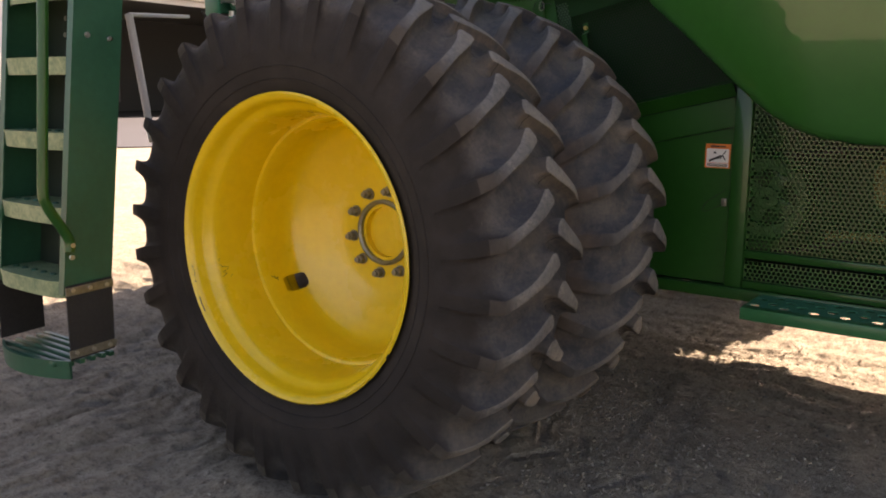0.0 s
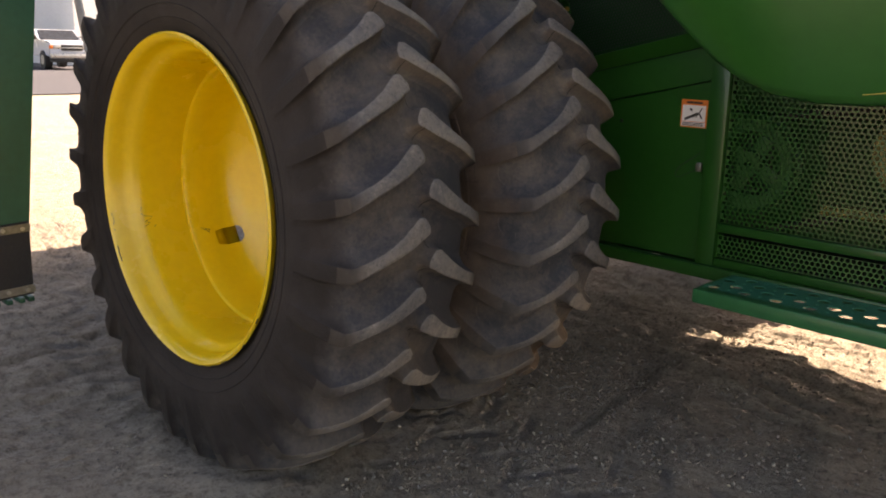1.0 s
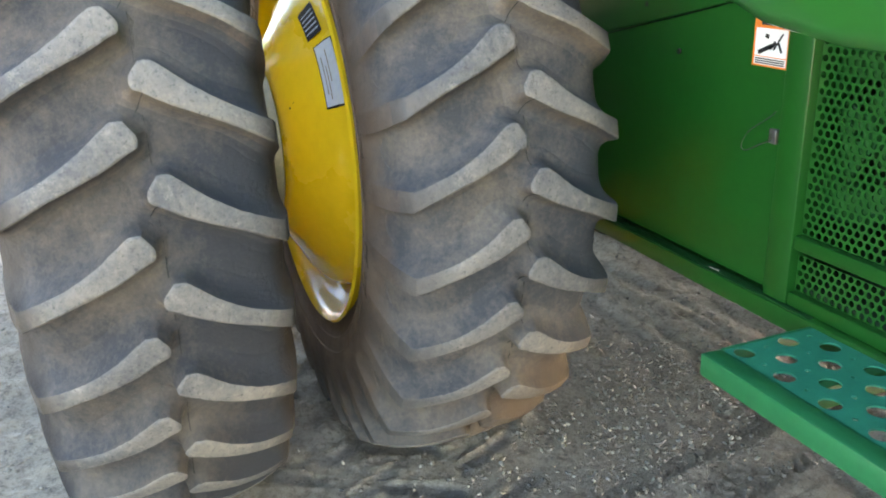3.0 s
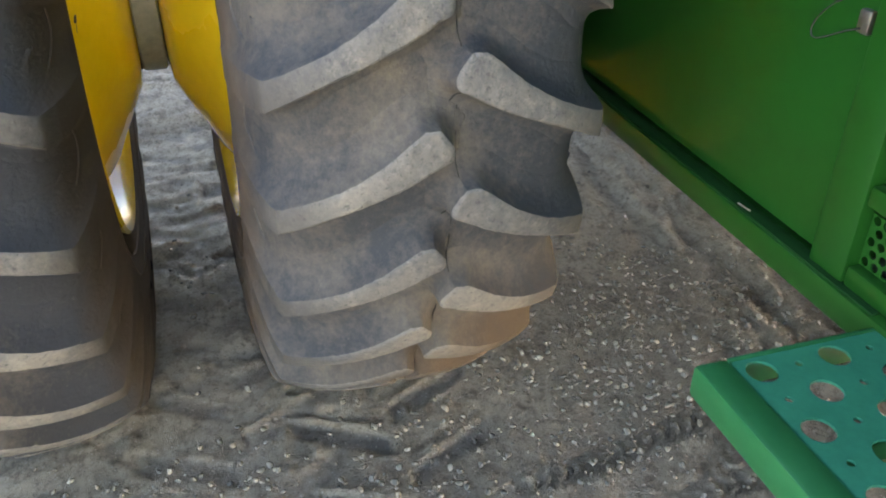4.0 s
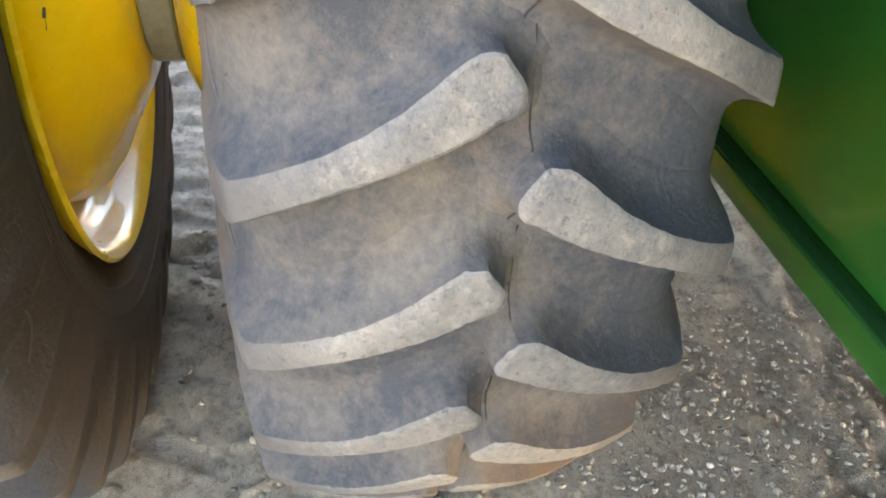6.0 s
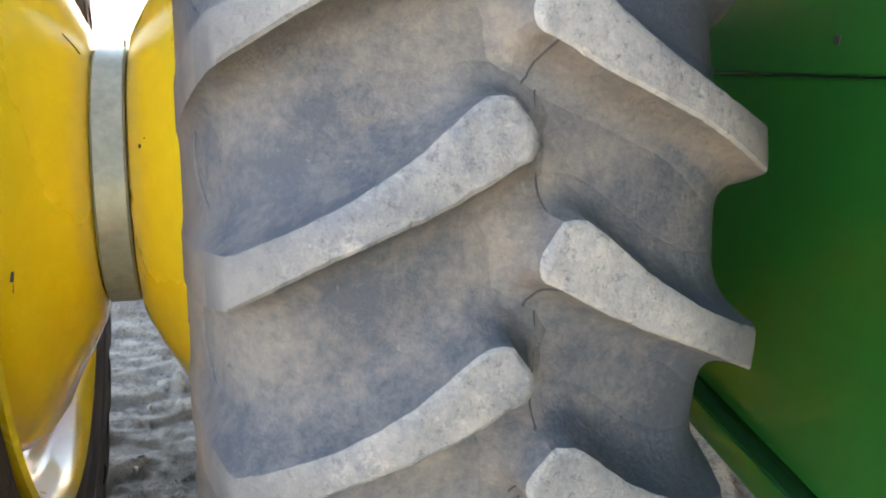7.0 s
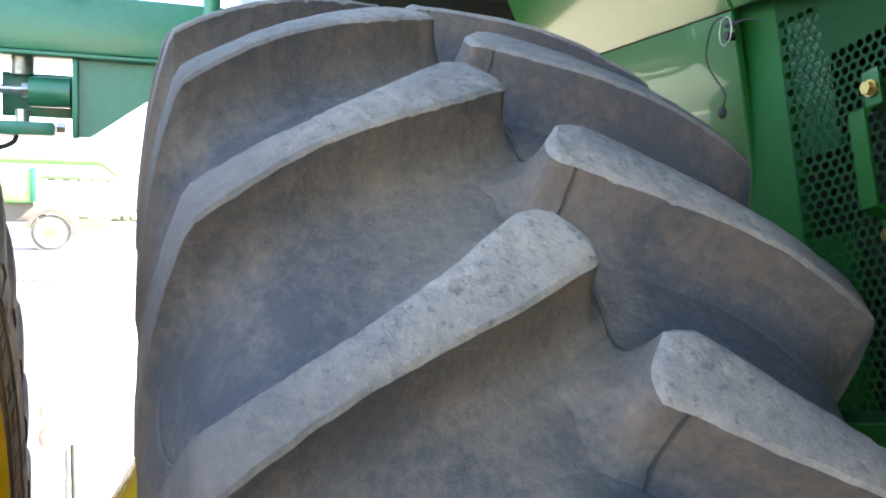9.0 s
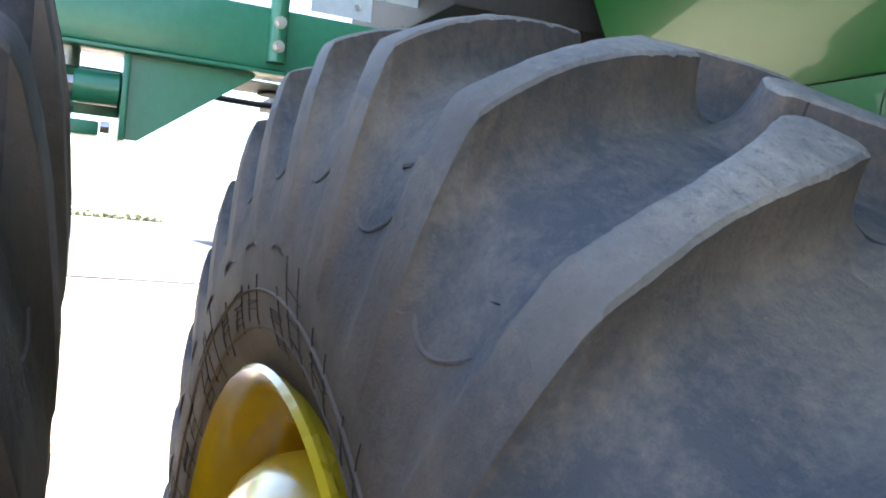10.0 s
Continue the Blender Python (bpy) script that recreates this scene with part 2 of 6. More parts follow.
def rubber_mat(name, wheel, clean, dust, wall, fade, dusty, stain=None, bump=0.45, bump_scale=110.0, scuff=0.0, shade_half=0.0, inside=None):
    """Tyre rubber in the wheel's own space: dusty on the tread, cleaner and darker on the side walls beyond the shoulder."""
    m = bpy.data.materials.new(name)
    m.use_nodes = True
    n, k = m.node_tree.nodes, m.node_tree.links
    b = n["Principled BSDF"]
    co = n.new("ShaderNodeTexCoord")
    co.object = wheel

    def tex(s, det, ro=0.62):
        t = n.new("ShaderNodeTexNoise")
        t.inputs["Scale"].default_value, t.inputs["Detail"].default_value, t.inputs["Roughness"].default_value = s, det, ro
        k.new(co.outputs["Object"], t.inputs["Vector"])
        return t.outputs["Fac"]

    def span(src, a, c):
        r = n.new("ShaderNodeMapRange")
        r.inputs["From Min"].default_value, r.inputs["From Max"].default_value = a, c
        k.new(src, r.inputs["Value"])
        return r.outputs[0]

    def blend(fac, a, c):
        x = n.new("ShaderNodeMix")
        x.data_type = "RGBA"
        k.new(fac, x.inputs[0])
        for i, v in ((6, a), (7, c)):
            if isinstance(v, tuple):
                x.inputs[i].default_value = (*v, 1)
            else:
                k.new(v, x.inputs[i])
        return x.outputs[2]

    def maths(op, a, c):
        x = n.new("ShaderNodeMath")
        x.operation = op
        for i, v in ((0, a), (1, c)):
            if isinstance(v, (int, float)):
                x.inputs[i].default_value = v
            else:
                k.new(v, x.inputs[i])
        return x.outputs[0]

    patch = maths("ADD", maths("MULTIPLY", tex(4.0, 4.0), 0.50), maths("MULTIPLY", maths("ADD", tex(26.0, 7.0, 0.74), tex(95.0, 6.0, 0.76)), 0.25))
    place = n.new("ShaderNodeSeparateXYZ")
    k.new(co.outputs["Object"], place.inputs[0])
    if shade_half:
        # less dust and some shade, in the colour of the half towards the machine
        patch = maths("SUBTRACT", patch, maths("MULTIPLY", span(place.outputs[1], 0.02, 0.16), shade_half))
    col = blend(span(patch, dusty - 0.01, dusty + 0.19), clean, dust)
    speck = tex(140.0, 3.0)
    col = blend(span(speck, 0.66, 0.95), col, tuple(c * 1.25 for c in dust))
    if scuff:
        pits, rub = tex(110.0, 6.0, 0.72), tex(42.0, 7.0, 0.75)
        col = blend(maths("MULTIPLY", span(pits, 0.45, 0.33), scuff), col, tuple(c * 0.62 for c in clean))
        col = blend(maths("MULTIPLY", span(rub, 0.55, 0.70), scuff * 0.8), col, tuple(c * 1.25 for c in dust))
    sep = n.new("ShaderNodeSeparateXYZ")
    k.new(co.outputs["Object"], sep.inputs[0])
    side = maths("ABSOLUTE", sep.outputs[1], 0)
    side = maths("ADD", side, maths("MULTIPLY", maths("SUBTRACT", tex(9.0, 4.0), 0.5), 0.05))
    wcol = blend(span(tex(7.0, 5.0), 0.42, 0.66), tuple(c * 0.62 for c in wall), wall)
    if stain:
        # dusty wall, paler towards front and top: yard light put into its colour
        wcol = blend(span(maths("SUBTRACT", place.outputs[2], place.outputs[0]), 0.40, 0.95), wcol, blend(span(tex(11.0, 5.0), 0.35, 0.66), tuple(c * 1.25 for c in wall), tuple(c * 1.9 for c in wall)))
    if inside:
        # dusty wall facing the other wheel: front and top paler, light in the colour
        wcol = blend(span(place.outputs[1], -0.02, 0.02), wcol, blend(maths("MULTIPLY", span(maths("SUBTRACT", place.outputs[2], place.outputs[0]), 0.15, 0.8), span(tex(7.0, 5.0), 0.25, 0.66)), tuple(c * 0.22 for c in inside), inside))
    # the wall begins past the shoulder and goes on inwards to the bead
    out2 = maths("ADD", maths("MULTIPLY", place.outputs[0], place.outputs[0]), maths("MULTIPLY", place.outputs[2], place.outputs[2]))
    col = blend(maths("MAXIMUM", span(side, *fade), span(maths("POWER", out2, 0.5), 0.80, 0.70)), col, wcol)
    if stain:
        d = n.new("ShaderNodeVectorMath")
        d.operation = "DISTANCE"
        k.new(co.outputs["Object"], d.inputs[0])
        d.inputs[1].default_value = stain
        dist = maths("ADD", d.outputs["Value"], maths("MULTIPLY", maths("SUBTRACT", tex(9.0, 6.0, 0.7), 0.5), 0.34))
        f = n.new("ShaderNodeMapRange")
        f.inputs["From Min"].default_value, f.inputs["From Max"].default_value, f.inputs["To Min"].default_value, f.inputs["To Max"].default_value = 0.12, 0.36, 0.72, 0.0
        k.new(dist, f.inputs["Value"])
        col = blend(f.outputs[0], col, (0.140, 0.088, 0.048))
    k.new(col, b.inputs["Base Color"])
    b.inputs["Roughness"].default_value = 0.8
    b.inputs["Specular IOR Level"].default_value = 0.35
    h = maths("ADD", tex(bump_scale, 6.0, 0.7), maths("MULTIPLY", tex(18.0, 3.0), 1.2))
    bp = n.new("ShaderNodeBump")
    bp.inputs["Strength"].default_value, bp.inputs["Distance"].default_value = bump, 0.008
    k.new(h, bp.inputs["Height"])
    k.new(bp.outputs[0], b.inputs["Normal"])
    return m


# ---- builders ----
def part(name, bm, material, parent=None, label="", smooth=35, m=None):
    """Links a bmesh as one mesh object, under a thing or a part."""
    me = bpy.data.meshes.new(name)
    bmesh.ops.recalc_face_normals(bm, faces=bm.faces)
    bm.to_mesh(me)
    bm.free()
    for x in (material if isinstance(material, (list, tuple)) else (material,)):
        me.materials.append(x)
    if smooth:
        me.shade_smooth()
        me.set_sharp_from_angle(angle=radians(smooth))
    ob = new(name, me)
    if m is not None:
        ob.matrix_basis = m
    if parent:
        ob.parent = parent
    return tagged(ob, label)


def empty(name, label="", category="", group="", kind=""):
    return tagged(new(name), label, category, group, kind)


def box(bm, x0, x1, y0, y1, z0, z1, bevel=0.0, m=None):
    """A box with its edges rounded off, added to bm."""
    r = bmesh.ops.create_cube(bm, size=1)
    vs = r["verts"]
    bmesh.ops.transform(bm, matrix=Matrix.Translation(((x0 + x1) / 2, (y0 + y1) / 2, (z0 + z1) / 2)) @ Matrix.Diagonal((abs(x1 - x0), abs(y1 - y0), abs(z1 - z0), 1)), verts=vs)
    if bevel:
        es = list({e for v in vs for e in v.link_edges})
        g = bmesh.ops.bevel(bm, geom=es, offset=bevel, segments=2, profile=0.5, affect="EDGES")
        vs = list({v for f in g["faces"] for v in f.verts} | {v for v in vs if v.is_valid})
    if m is not None:
        bmesh.ops.transform(bm, matrix=m, verts=vs)
    return bm


def boxed(*a, **k):
    return box(bmesh.new(), *a, **k)


def revolve(bm, prof, segs=96, closed=True, skip=None):
    """Turns a profile of (radius, y) about the y axis."""
    rings = []
    for r, y in prof:
        rings.append([bm.verts.new((r * math.cos(2 * math.pi * i / segs), y, r * math.sin(2 * math.pi * i / segs))) for i in range(segs)])
    pairs = list(zip(rings, rings[1:])) + ([(rings[-1], rings[0])] if closed else [])
    for j, (a, b) in enumerate(pairs):
        for i in range(segs):
            if skip and skip(j, i):
                continue
            bm.faces.new((a[i], a[(i + 1) % segs], b[(i + 1) % segs], b[i]))
    return rings


def rod(bm, a, b, r, segs=12, r2=None):
    """A capped round bar from a to b."""
    a, b = Vector(a), Vector(b)
    q = (b - a).to_track_quat("Z", "Y").to_matrix()
    ends = []
    for c, rr in ((a, r), (b, r2 or r)):
        ends.append([bm.verts.new(c + q @ Vector((rr * math.cos(2 * math.pi * i / segs), rr * math.sin(2 * math.pi * i / segs), 0))) for i in range(segs)])
    for i in range(segs):
        bm.faces.new((ends[0][i], ends[0][(i + 1) % segs], ends[1][(i + 1) % segs], ends[1][i]))
    bm.faces.new(ends[0])
    bm.faces.new(ends[1])
    return bm


def pipe(bm, pts, r, segs=10, steps=5):
    """A round tube along a smooth line through pts."""
    p = [Vector(a) for a in pts]
    line = []
    for i in range(len(p) - 1):
        a, b, c, d = p[max(i - 1, 0)], p[i], p[i + 1], p[min(i + 2, len(p) - 1)]
        for s in range(steps):
            t = s / steps
            line.append(0.5 * ((2 * b) + (c - a) * t + (2 * a - 5 * b + 4 * c - d) * t * t + (3 * b - a - 3 * c + d) * t ** 3))
    line.append(p[-1])
    rings = []
    up = Vector((0.13, 0.21, 0.97))
    for i, c in enumerate(line):
        tan = (line[min(i + 1, len(line) - 1)] - line[max(i - 1, 0)]).normalized()
        u = tan.cross(up).normalized()
        w = tan.cross(u)
        rings.append([bm.verts.new(c + r * (u * math.cos(2 * math.pi * j / segs) + w * math.sin(2 * math.pi * j / segs))) for j in range(segs)])
    for a, b in zip(rings, rings[1:]):
        for j in range(segs):
            bm.faces.new((a[j], a[(j + 1) % segs], b[(j + 1) % segs], b[j]))
    bm.faces.new(rings[0])
    bm.faces.new(rings[-1])
    return bm


def slab(bm, pts, d):
    """A flat plate: the outline pts (3D, in one plane) pushed along d."""
    d = Vector(d)
    a = [bm.verts.new(Vector(p)) for p in pts]
    b = [bm.verts.new(Vector(p) + d) for p in pts]
    bm.faces.new(a)
    bm.faces.new(b)
    for i in range(len(a)):
        j = (i + 1) % len(a)
        bm.faces.new((a[i], a[j], b[j], b[i]))
    return bm


def holed(bm, cells, depth, place, n=12, back=False):
    """Sheet metal with round holes: cells of (cx, cy, width, height, radius); place maps (u, v, depth) into the room."""
    side = n // 4
    for cx, cy, w, h, r in cells:
        ring = []
        for s in range(4):
            x0, y0 = ((1, 1), (-1, 1), (-1, -1), (1, -1))[s]
            x1, y1 = ((-1, 1), (-1, -1), (1, -1), (1, 1))[s]
            for i in range(side):
                f = i / side
                ring.append((cx + w / 2 * (x0 + (x1 - x0) * f), cy + h / 2 * (y0 + (y1 - y0) * f)))
        if r <= 0:
            q = [bm.verts.new(place(u, v, 0)) for u, v in ring]
            bm.faces.new(q)
            continue
        cir = [(cx + r * math.cos(math.pi / 4 + 2 * math.pi * i / n), cy + r * math.sin(math.pi / 4 + 2 * math.pi * i / n)) for i in range(n)]
        o = [bm.verts.new(place(u, v, 0)) for u, v in ring]
        c = [bm.verts.new(place(u, v, 0)) for u, v in cir]
        e = [bm.verts.new(place(u, v, depth)) for u, v in cir]
        ob = [bm.verts.new(place(u, v, depth)) for u, v in ring] if back else None
        for i in range(n):
            j = (i + 1) % n
            bm.faces.new((o[i], o[j], c[j], c[i]))
            bm.faces.new((c[i], c[j], e[j], e[i]))
            if back:
                bm.faces.new((e[i], e[j], ob[j], ob[i]))
    return bm


def screen_cells(u0, u1, v0, v1, pitch, r, keep=None):
    """Staggered rows of holes over a rectangle."""
    cells, row, v = [], 0, v0
    h = pitch * 0.87
    while v + h <= v1 + 1e-6:
        u = u0 + (pitch / 2 if row % 2 else 0)
        if row % 2:
            cells += [(u0 + pitch / 4, v + h / 2, pitch / 2, h, 0), ]
        while u + pitch <= u1 + 1e-6:
            ok = keep is None or keep(u + pitch / 2, v + h / 2)
            if ok is not None:
                cells.append((u + pitch / 2, v + h / 2, pitch, h, r if ok else 0))
            u += pitch
        if u1 - u > 1e-4:
            cells.append(((u + u1) / 2, v + h / 2, u1 - u, h, 0))
        v += h
        row += 1
    return cells


# ---- ground ----
AXLE_Z = 0.9536


def spaced(lo, a, b, hi, fine):
    """Steps that are fine between a and b and widen outwards."""
    mid = list(np.arange(a, b + fine / 2, fine))
    out, step = [], fine
    x = b
    while x < hi:
        step *= 1.35
        x += step
        out.append(min(x, hi))
    down, step, x = [], fine, a
    while x > lo:
        step *= 1.35
        x -= step
        down.append(max(x, lo))
    return down[::-1] + mid + out


def step_edge(v, w):
    """0 outside, 1 inside, with a crisp slope of width w."""
    return max(0.0, min(1.0, v / w))


def print_of(x, y, yc, pitch, wide):
    """Height and rolled share of the staggered cleat prints that a lugged tyre leaves along x."""
    d = y - yc
    if abs(d) > wide:
        return 0.0, 0.0
    q = x + 0.52 * abs(d) + 0.016 * noise.noise((x * 5, y * 5, 5.0)) + 0.005 * noise.noise((x * 23, y * 23, 9.0)) - 0.574 - (0.114 if d > 0 else 0.0)
    k = math.floor(q / pitch)
    q -= k * pitch
    keep = noise.noise((k * 1.7, yc * 3.1 + (4.0 if d > 0 else 0.0), 2.0)) + 0.5 * noise.noise((x * 3, y * 3, 8.0)) + 0.62
    if keep < 0:
        return 0.0, 0.0
    ends = step_edge(wide - abs(d), 0.03) * step_edge(abs(d) - 0.004, 0.012) * step_edge(keep, 0.35)
    flat = step_edge(q, 0.010) * step_edge(0.072 - q, 0.022) * ends
    rim = math.exp(-((q - pitch + 0.006) / 0.006) ** 2) * ends * (0.55 + noise.noise((x * 20, y * 20, 2.5)))
    return -0.013 * flat * (0.8 + 0.5 * noise.noise((x * 9, y * 9, 1.5))) + 0.0105 * rim, flat * (0.55 + 0.9 * noise.noise((x * 6, y * 6, 31.0)))


def band_track(x, y, ax, ay, bx, by, half, pitch):
    """Height and rolled share of a narrow strip of small ribs pressed by a light tyre, from a to b."""
    length = math.hypot(bx - ax, by - ay)
    ux, uy = (bx - ax) / length, (by - ay) / length
    s, c = (x - ax) * ux + (y - ay) * uy, -(x - ax) * uy + (y - ay) * ux
    if abs(c) > half or not -0.05 < s < length:
        return 0.0, 0.0
    rib = abs(((s + 2.2 * c * c / half + 0.01 * noise.noise((x * 7, y * 7, 0.4))) / pitch) % 1.0 - 0.5) * 2
    worn = 0.35 + 0.65 * step_edge(noise.noise((x * 4.0, y * 4.0, 21.0)) + 0.25, 0.3)
    side = worn * step_edge(half - abs(c), 0.012)
    return (0.016 * step_edge(rib - 0.40, 0.40) - 0.011) * side, 0.22 * side * step_edge(0.75 - rib, 0.3)


def ground_height(x, y):
    h = 0.020 * noise.noise((x * 1.3, y * 1.3, 3.1)) + 0.009 * noise.noise((x * 4.1, y * 4.1, 7.7)) + 0.0035 * noise.noise((x * 10.0, y * 10.0, 1.3))
    h += 0.003 * abs(noise.noise((x * 19.0, y * 19.0, 2.0))) - 0.0015
    rolled = 0.0
    if -4.5 < x < 4.5 and -3.0 < y < 5.0:
        # prints along the wheels' own lines and of lighter tyres across them
        for yc, deep in ((0.0, 1.0), (0.763, 1.0), (0.42, 0.7), (-1.35, 1.0)):
            dh, flat = print_of(x, y, yc, 0.205, 0.24)
            h += deep * dh
            rolled = max(rolled, deep * flat)
        for deep, line in ((1.0, (0.815, 0.90, 0.635, 2.05, 0.040, 0.040)), (0.35, (1.9, 0.9, 0.5, 1.75, 0.07, 0.05)), (0.4, (0.92, 0.85, 1.6, 1.55, 0.06, 0.046)), (0.7, (1.02, 0.75, 0.86, 1.90, 0.045, 0.044)), (0.4, (1.75, 0.55, 1.45, 1.70, 0.06, 0.044)), (0.35, (0.45, 1.95, 1.15, 1.15, 0.06, 0.05)), (0.6, (-2.2, -1.1, -0.9, 0.9, 0.10, 0.07))):
            dh, flat = band_track(x, y, *line)
            h += deep * dh
            rolled = max(rolled, deep * flat)
        # churned furrows under the machine and ahead of the axle
        churn = max(step_edge(y - 1.55 + 0.18 * noise.noise((x * 1.9, 2.0, 5.0)), 0.30), step_edge(0.0 - x, 0.5))
        if churn:
            warp = 1.2 * noise.noise((x, y, 0.0)) + 0.5 * noise.noise((x * 3.0, y * 3.0, 4.0))
            # the furrows run along the machine under it, and across ahead of the axle
            u, v = (x, y) if y > 1.4 else (y, x)
            ridge = 1 - 2.2 * abs(noise.noise((u * 1.1, v * 7.0 + warp, 6.0)))
            h += churn * (0.026 * noise.noise((u * 1.3, v * 8.5 + warp, 6.0)) + 0.016 * ridge + 0.016 * abs(noise.noise((u * 3.2, v * 17.0 + 1.5 * warp, 12.0))) + 0.008 * noise.noise((u * 7.0, v * 33.0 + 2.0 * warp, 3.0)) + 0.004 * noise.noise((x * 30.0, y * 30.0, 3.0)) - 0.010)
            # layered crusts broken off in steps along the furrows
            for many, tall, z in ((4.2, 0.020, 41.0), (9.5, 0.011, 47.0), (19.0, 0.005, 53.0)):
                c = v * many + 0.9 * warp + 0.8 * noise.noise((u * 2.1, v * 2.1, z)) + 0.25 * noise.noise((u * 9.0, v * 9.0, z))
                saw = c - math.floor(c)
                broken = step_edge(noise.noise((u * 1.6, math.floor(c) * 0.73, z)) + 0.15, 0.25)
                h += churn * tall * broken * (saw * step_edge(1 - saw, 0.10) - 0.4)
        # drag marks and crumbly fine relief
        h += 0.0030 * noise.noise((x * 9.0 + y * 21.0, x * 3.0 - y * 5.0, 17.0)) 
        loose = (1 - max(0.0, min(1.0, rolled))) * max(0.15, 0.6 + 1.1 * noise.noise((x * 2.6, y * 2.6, 23.0)))
        h += loose * (0.0042 * noise.noise((x * 26.0, y * 29.0, 19.0)) + 0.0036 * abs(noise.noise((x * 52.0, y * 55.0, 29.0))))
        # small clods
        c = noise.noise((x * 34.0, y * 34.0, 15.0))
        if c > 0.3:
            h += 0.03 * (c - 0.3) * (1.2 if churn else 0.8)
    # soil pushed up round the standing tyres
    for yc in (0.0, 0.762):
        d2 = (x / 0.42) ** 2 + ((y - yc) / 0.36) ** 2
        ring = math.exp(-((math.sqrt(d2) - 0.95) / 0.22) ** 2)
        h += 0.016 * math.exp(-d2) + ring * (0.010 + 0.014 * noise.noise((x * 13.0, y * 13.0, 61.0)) + 0.008 * abs(noise.noise((x * 34.0, y * 34.0, 67.0))))
    far = max(abs(x), abs(y)) - 8
    return (h if far < 0 else h * math.exp(-far / 6)), max(0.0, min(1.0, rolled))


def make_ground():
    xs = [x for x in spaced(-900, -4.0, -2.2, -2.1, 0.03) if x < -2.2] + list(np.arange(-2.2, 0.05, 0.010)) + list(np.arange(0.05, 0.3, 0.012)) + list(np.arange(0.3, 1.1, 0.0075)) + list(np.arange(1.1, 1.9, 0.0125)) + [x for x in spaced(1.8, 1.9, 3.0, 900, 0.026) if x >= 1.9]
    ys = [y for y in spaced(-900, -2.2, 0.1, 0.11, 0.03) if y < 0.1] + list(np.arange(0.1, 0.4, 0.012)) + list(np.arange(0.4, 1.6, 0.0075)) + list(np.arange(1.6, 3.0, 0.0105)) + [y for y in spaced(2.9, 3.0, 3.9, 900, 0.026) if y >= 3.0]
    land = [ground_height(x, y) for y in ys for x in xs]
    verts = [(x, y, land[j * len(xs) + i][0]) for j, y in enumerate(ys) for i, x in enumerate(xs)]
    w = len(xs)
    faces = [(j * w + i, j * w + i + 1, (j + 1) * w + i + 1, (j + 1) * w + i) for j in range(len(ys) - 1) for i in range(w - 1)]
    me = bpy.data.meshes.new("ground")
    me.from_pydata(verts, [], faces)
    me.materials.append(DIRT)
    me.attributes.new("pressed", "FLOAT", "POINT").data.foreach_set("value", [r for h, r in land])
    me.shade_smooth()
    return tagged(new("ground", me), "grey-brown dry dirt yard with wheel ruts and scattered grit", "ground", kind="structure")


make_ground()


def make_gravel():
    rng = random.Random(4)
    verts, faces, kinds = [], [], []
    shapes = []
    for i in range(12):
        bm = bmesh.new()
        bmesh.ops.create_icosphere(bm, subdivisions=1 if i < 6 else 2, radius=1)
        for v in bm.verts:
            v.co *= rng.uniform(0.62, 1.2) if i < 6 else 1 + 0.45 * noise.noise(v.co * 1.1 + Vector((i * 3.0, 0, 0)))
        bm.verts.index_update()
        shapes.append(([v.co.copy() for v in bm.verts], [[v.index for v in f.verts] for f in bm.faces]))
        bm.free()
    for _ in range(70000):
        x, y = (rng.gauss(0.75, 0.9), rng.gauss(1.0, 0.9)) if rng.random() < 0.6 else (rng.gauss(0.5, 0.5), rng.gauss(1.25, 0.55))
        if noise.noise((x * 1.7, y * 1.7, 9.0)) + 0.6 * noise.noise((x * 6.0, y * 6.0, 4.0)) < rng.uniform(-0.7, 0.5):
            continue
        if x < 0.36 and (abs(y) < 0.3 or abs(y - 0.762) < 0.3):
            continue
        z, rolled = ground_height(x, y)
        if rng.random() < 0.85 * rolled:
            continue
        clod = 1 if rng.random() < 0.62 else 0
        r = min(0.0009 * rng.paretovariate(2.1), 0.0065) if clod or rng.random() < 0.86 else rng.uniform(0.0028, 0.0080)
        s, fs = rng.choice(shapes[6:] if r > 0.003 else shapes[:6])
        m = pose(x, y, z + r * 0.35, rng.uniform(0, 40), rng.uniform(0, 40), rng.uniform(0, 360)) @ Matrix.Diagonal((r * rng.uniform(1, 1.5), r, r * rng.uniform(0.6, 0.9), 1))
        o = len(verts)
        verts += [m @ v for v in s]
        faces += [[i + o for i in f] for f in fs]
        kinds += [clod] * len(fs)
    me = bpy.data.meshes.new("gravel")
    me.from_pydata(verts, [], faces)
    me.materials.append(STONE)
    me.materials.append(CLOD)
    me.polygons.foreach_set("material_index", kinds)
    me.shade_smooth()
    tagged(new("gravel", me), "small pale pebbles and grit scattered over the dirt", "gravel", kind="stuff")


make_gravel()


# ---- the harvester ----
harvester = empty("combine_harvester", "large green combine harvester on yellow dual front wheels, parked on dirt", "combine harvester")

# tyre cross-section from the crown to the bead, as (half width, radius)
CROWN = [(0.0, 0.921), (0.06, 0.920), (0.12, 0.915), (0.17, 0.905), (0.200, 0.893), (0.222, 0.877), (0.238, 0.855), (0.251, 0.827), (0.263, 0.788), (0.2735, 0.745), (0.279, 0.703), (0.276, 0.665), (0.269, 0.625), (0.259, 0.595), (0.247, 0.575), (0.240, 0.560), (0.232, 0.545)]


def carcass_r(s):
    for (a, ra), (b, rb) in zip(CROWN, CROWN[1:]):
        if a <= s <= b:
            return ra + (rb - ra) * (s - a) / (b - a)
    return CROWN[0][1] if s < 0 else 0.72


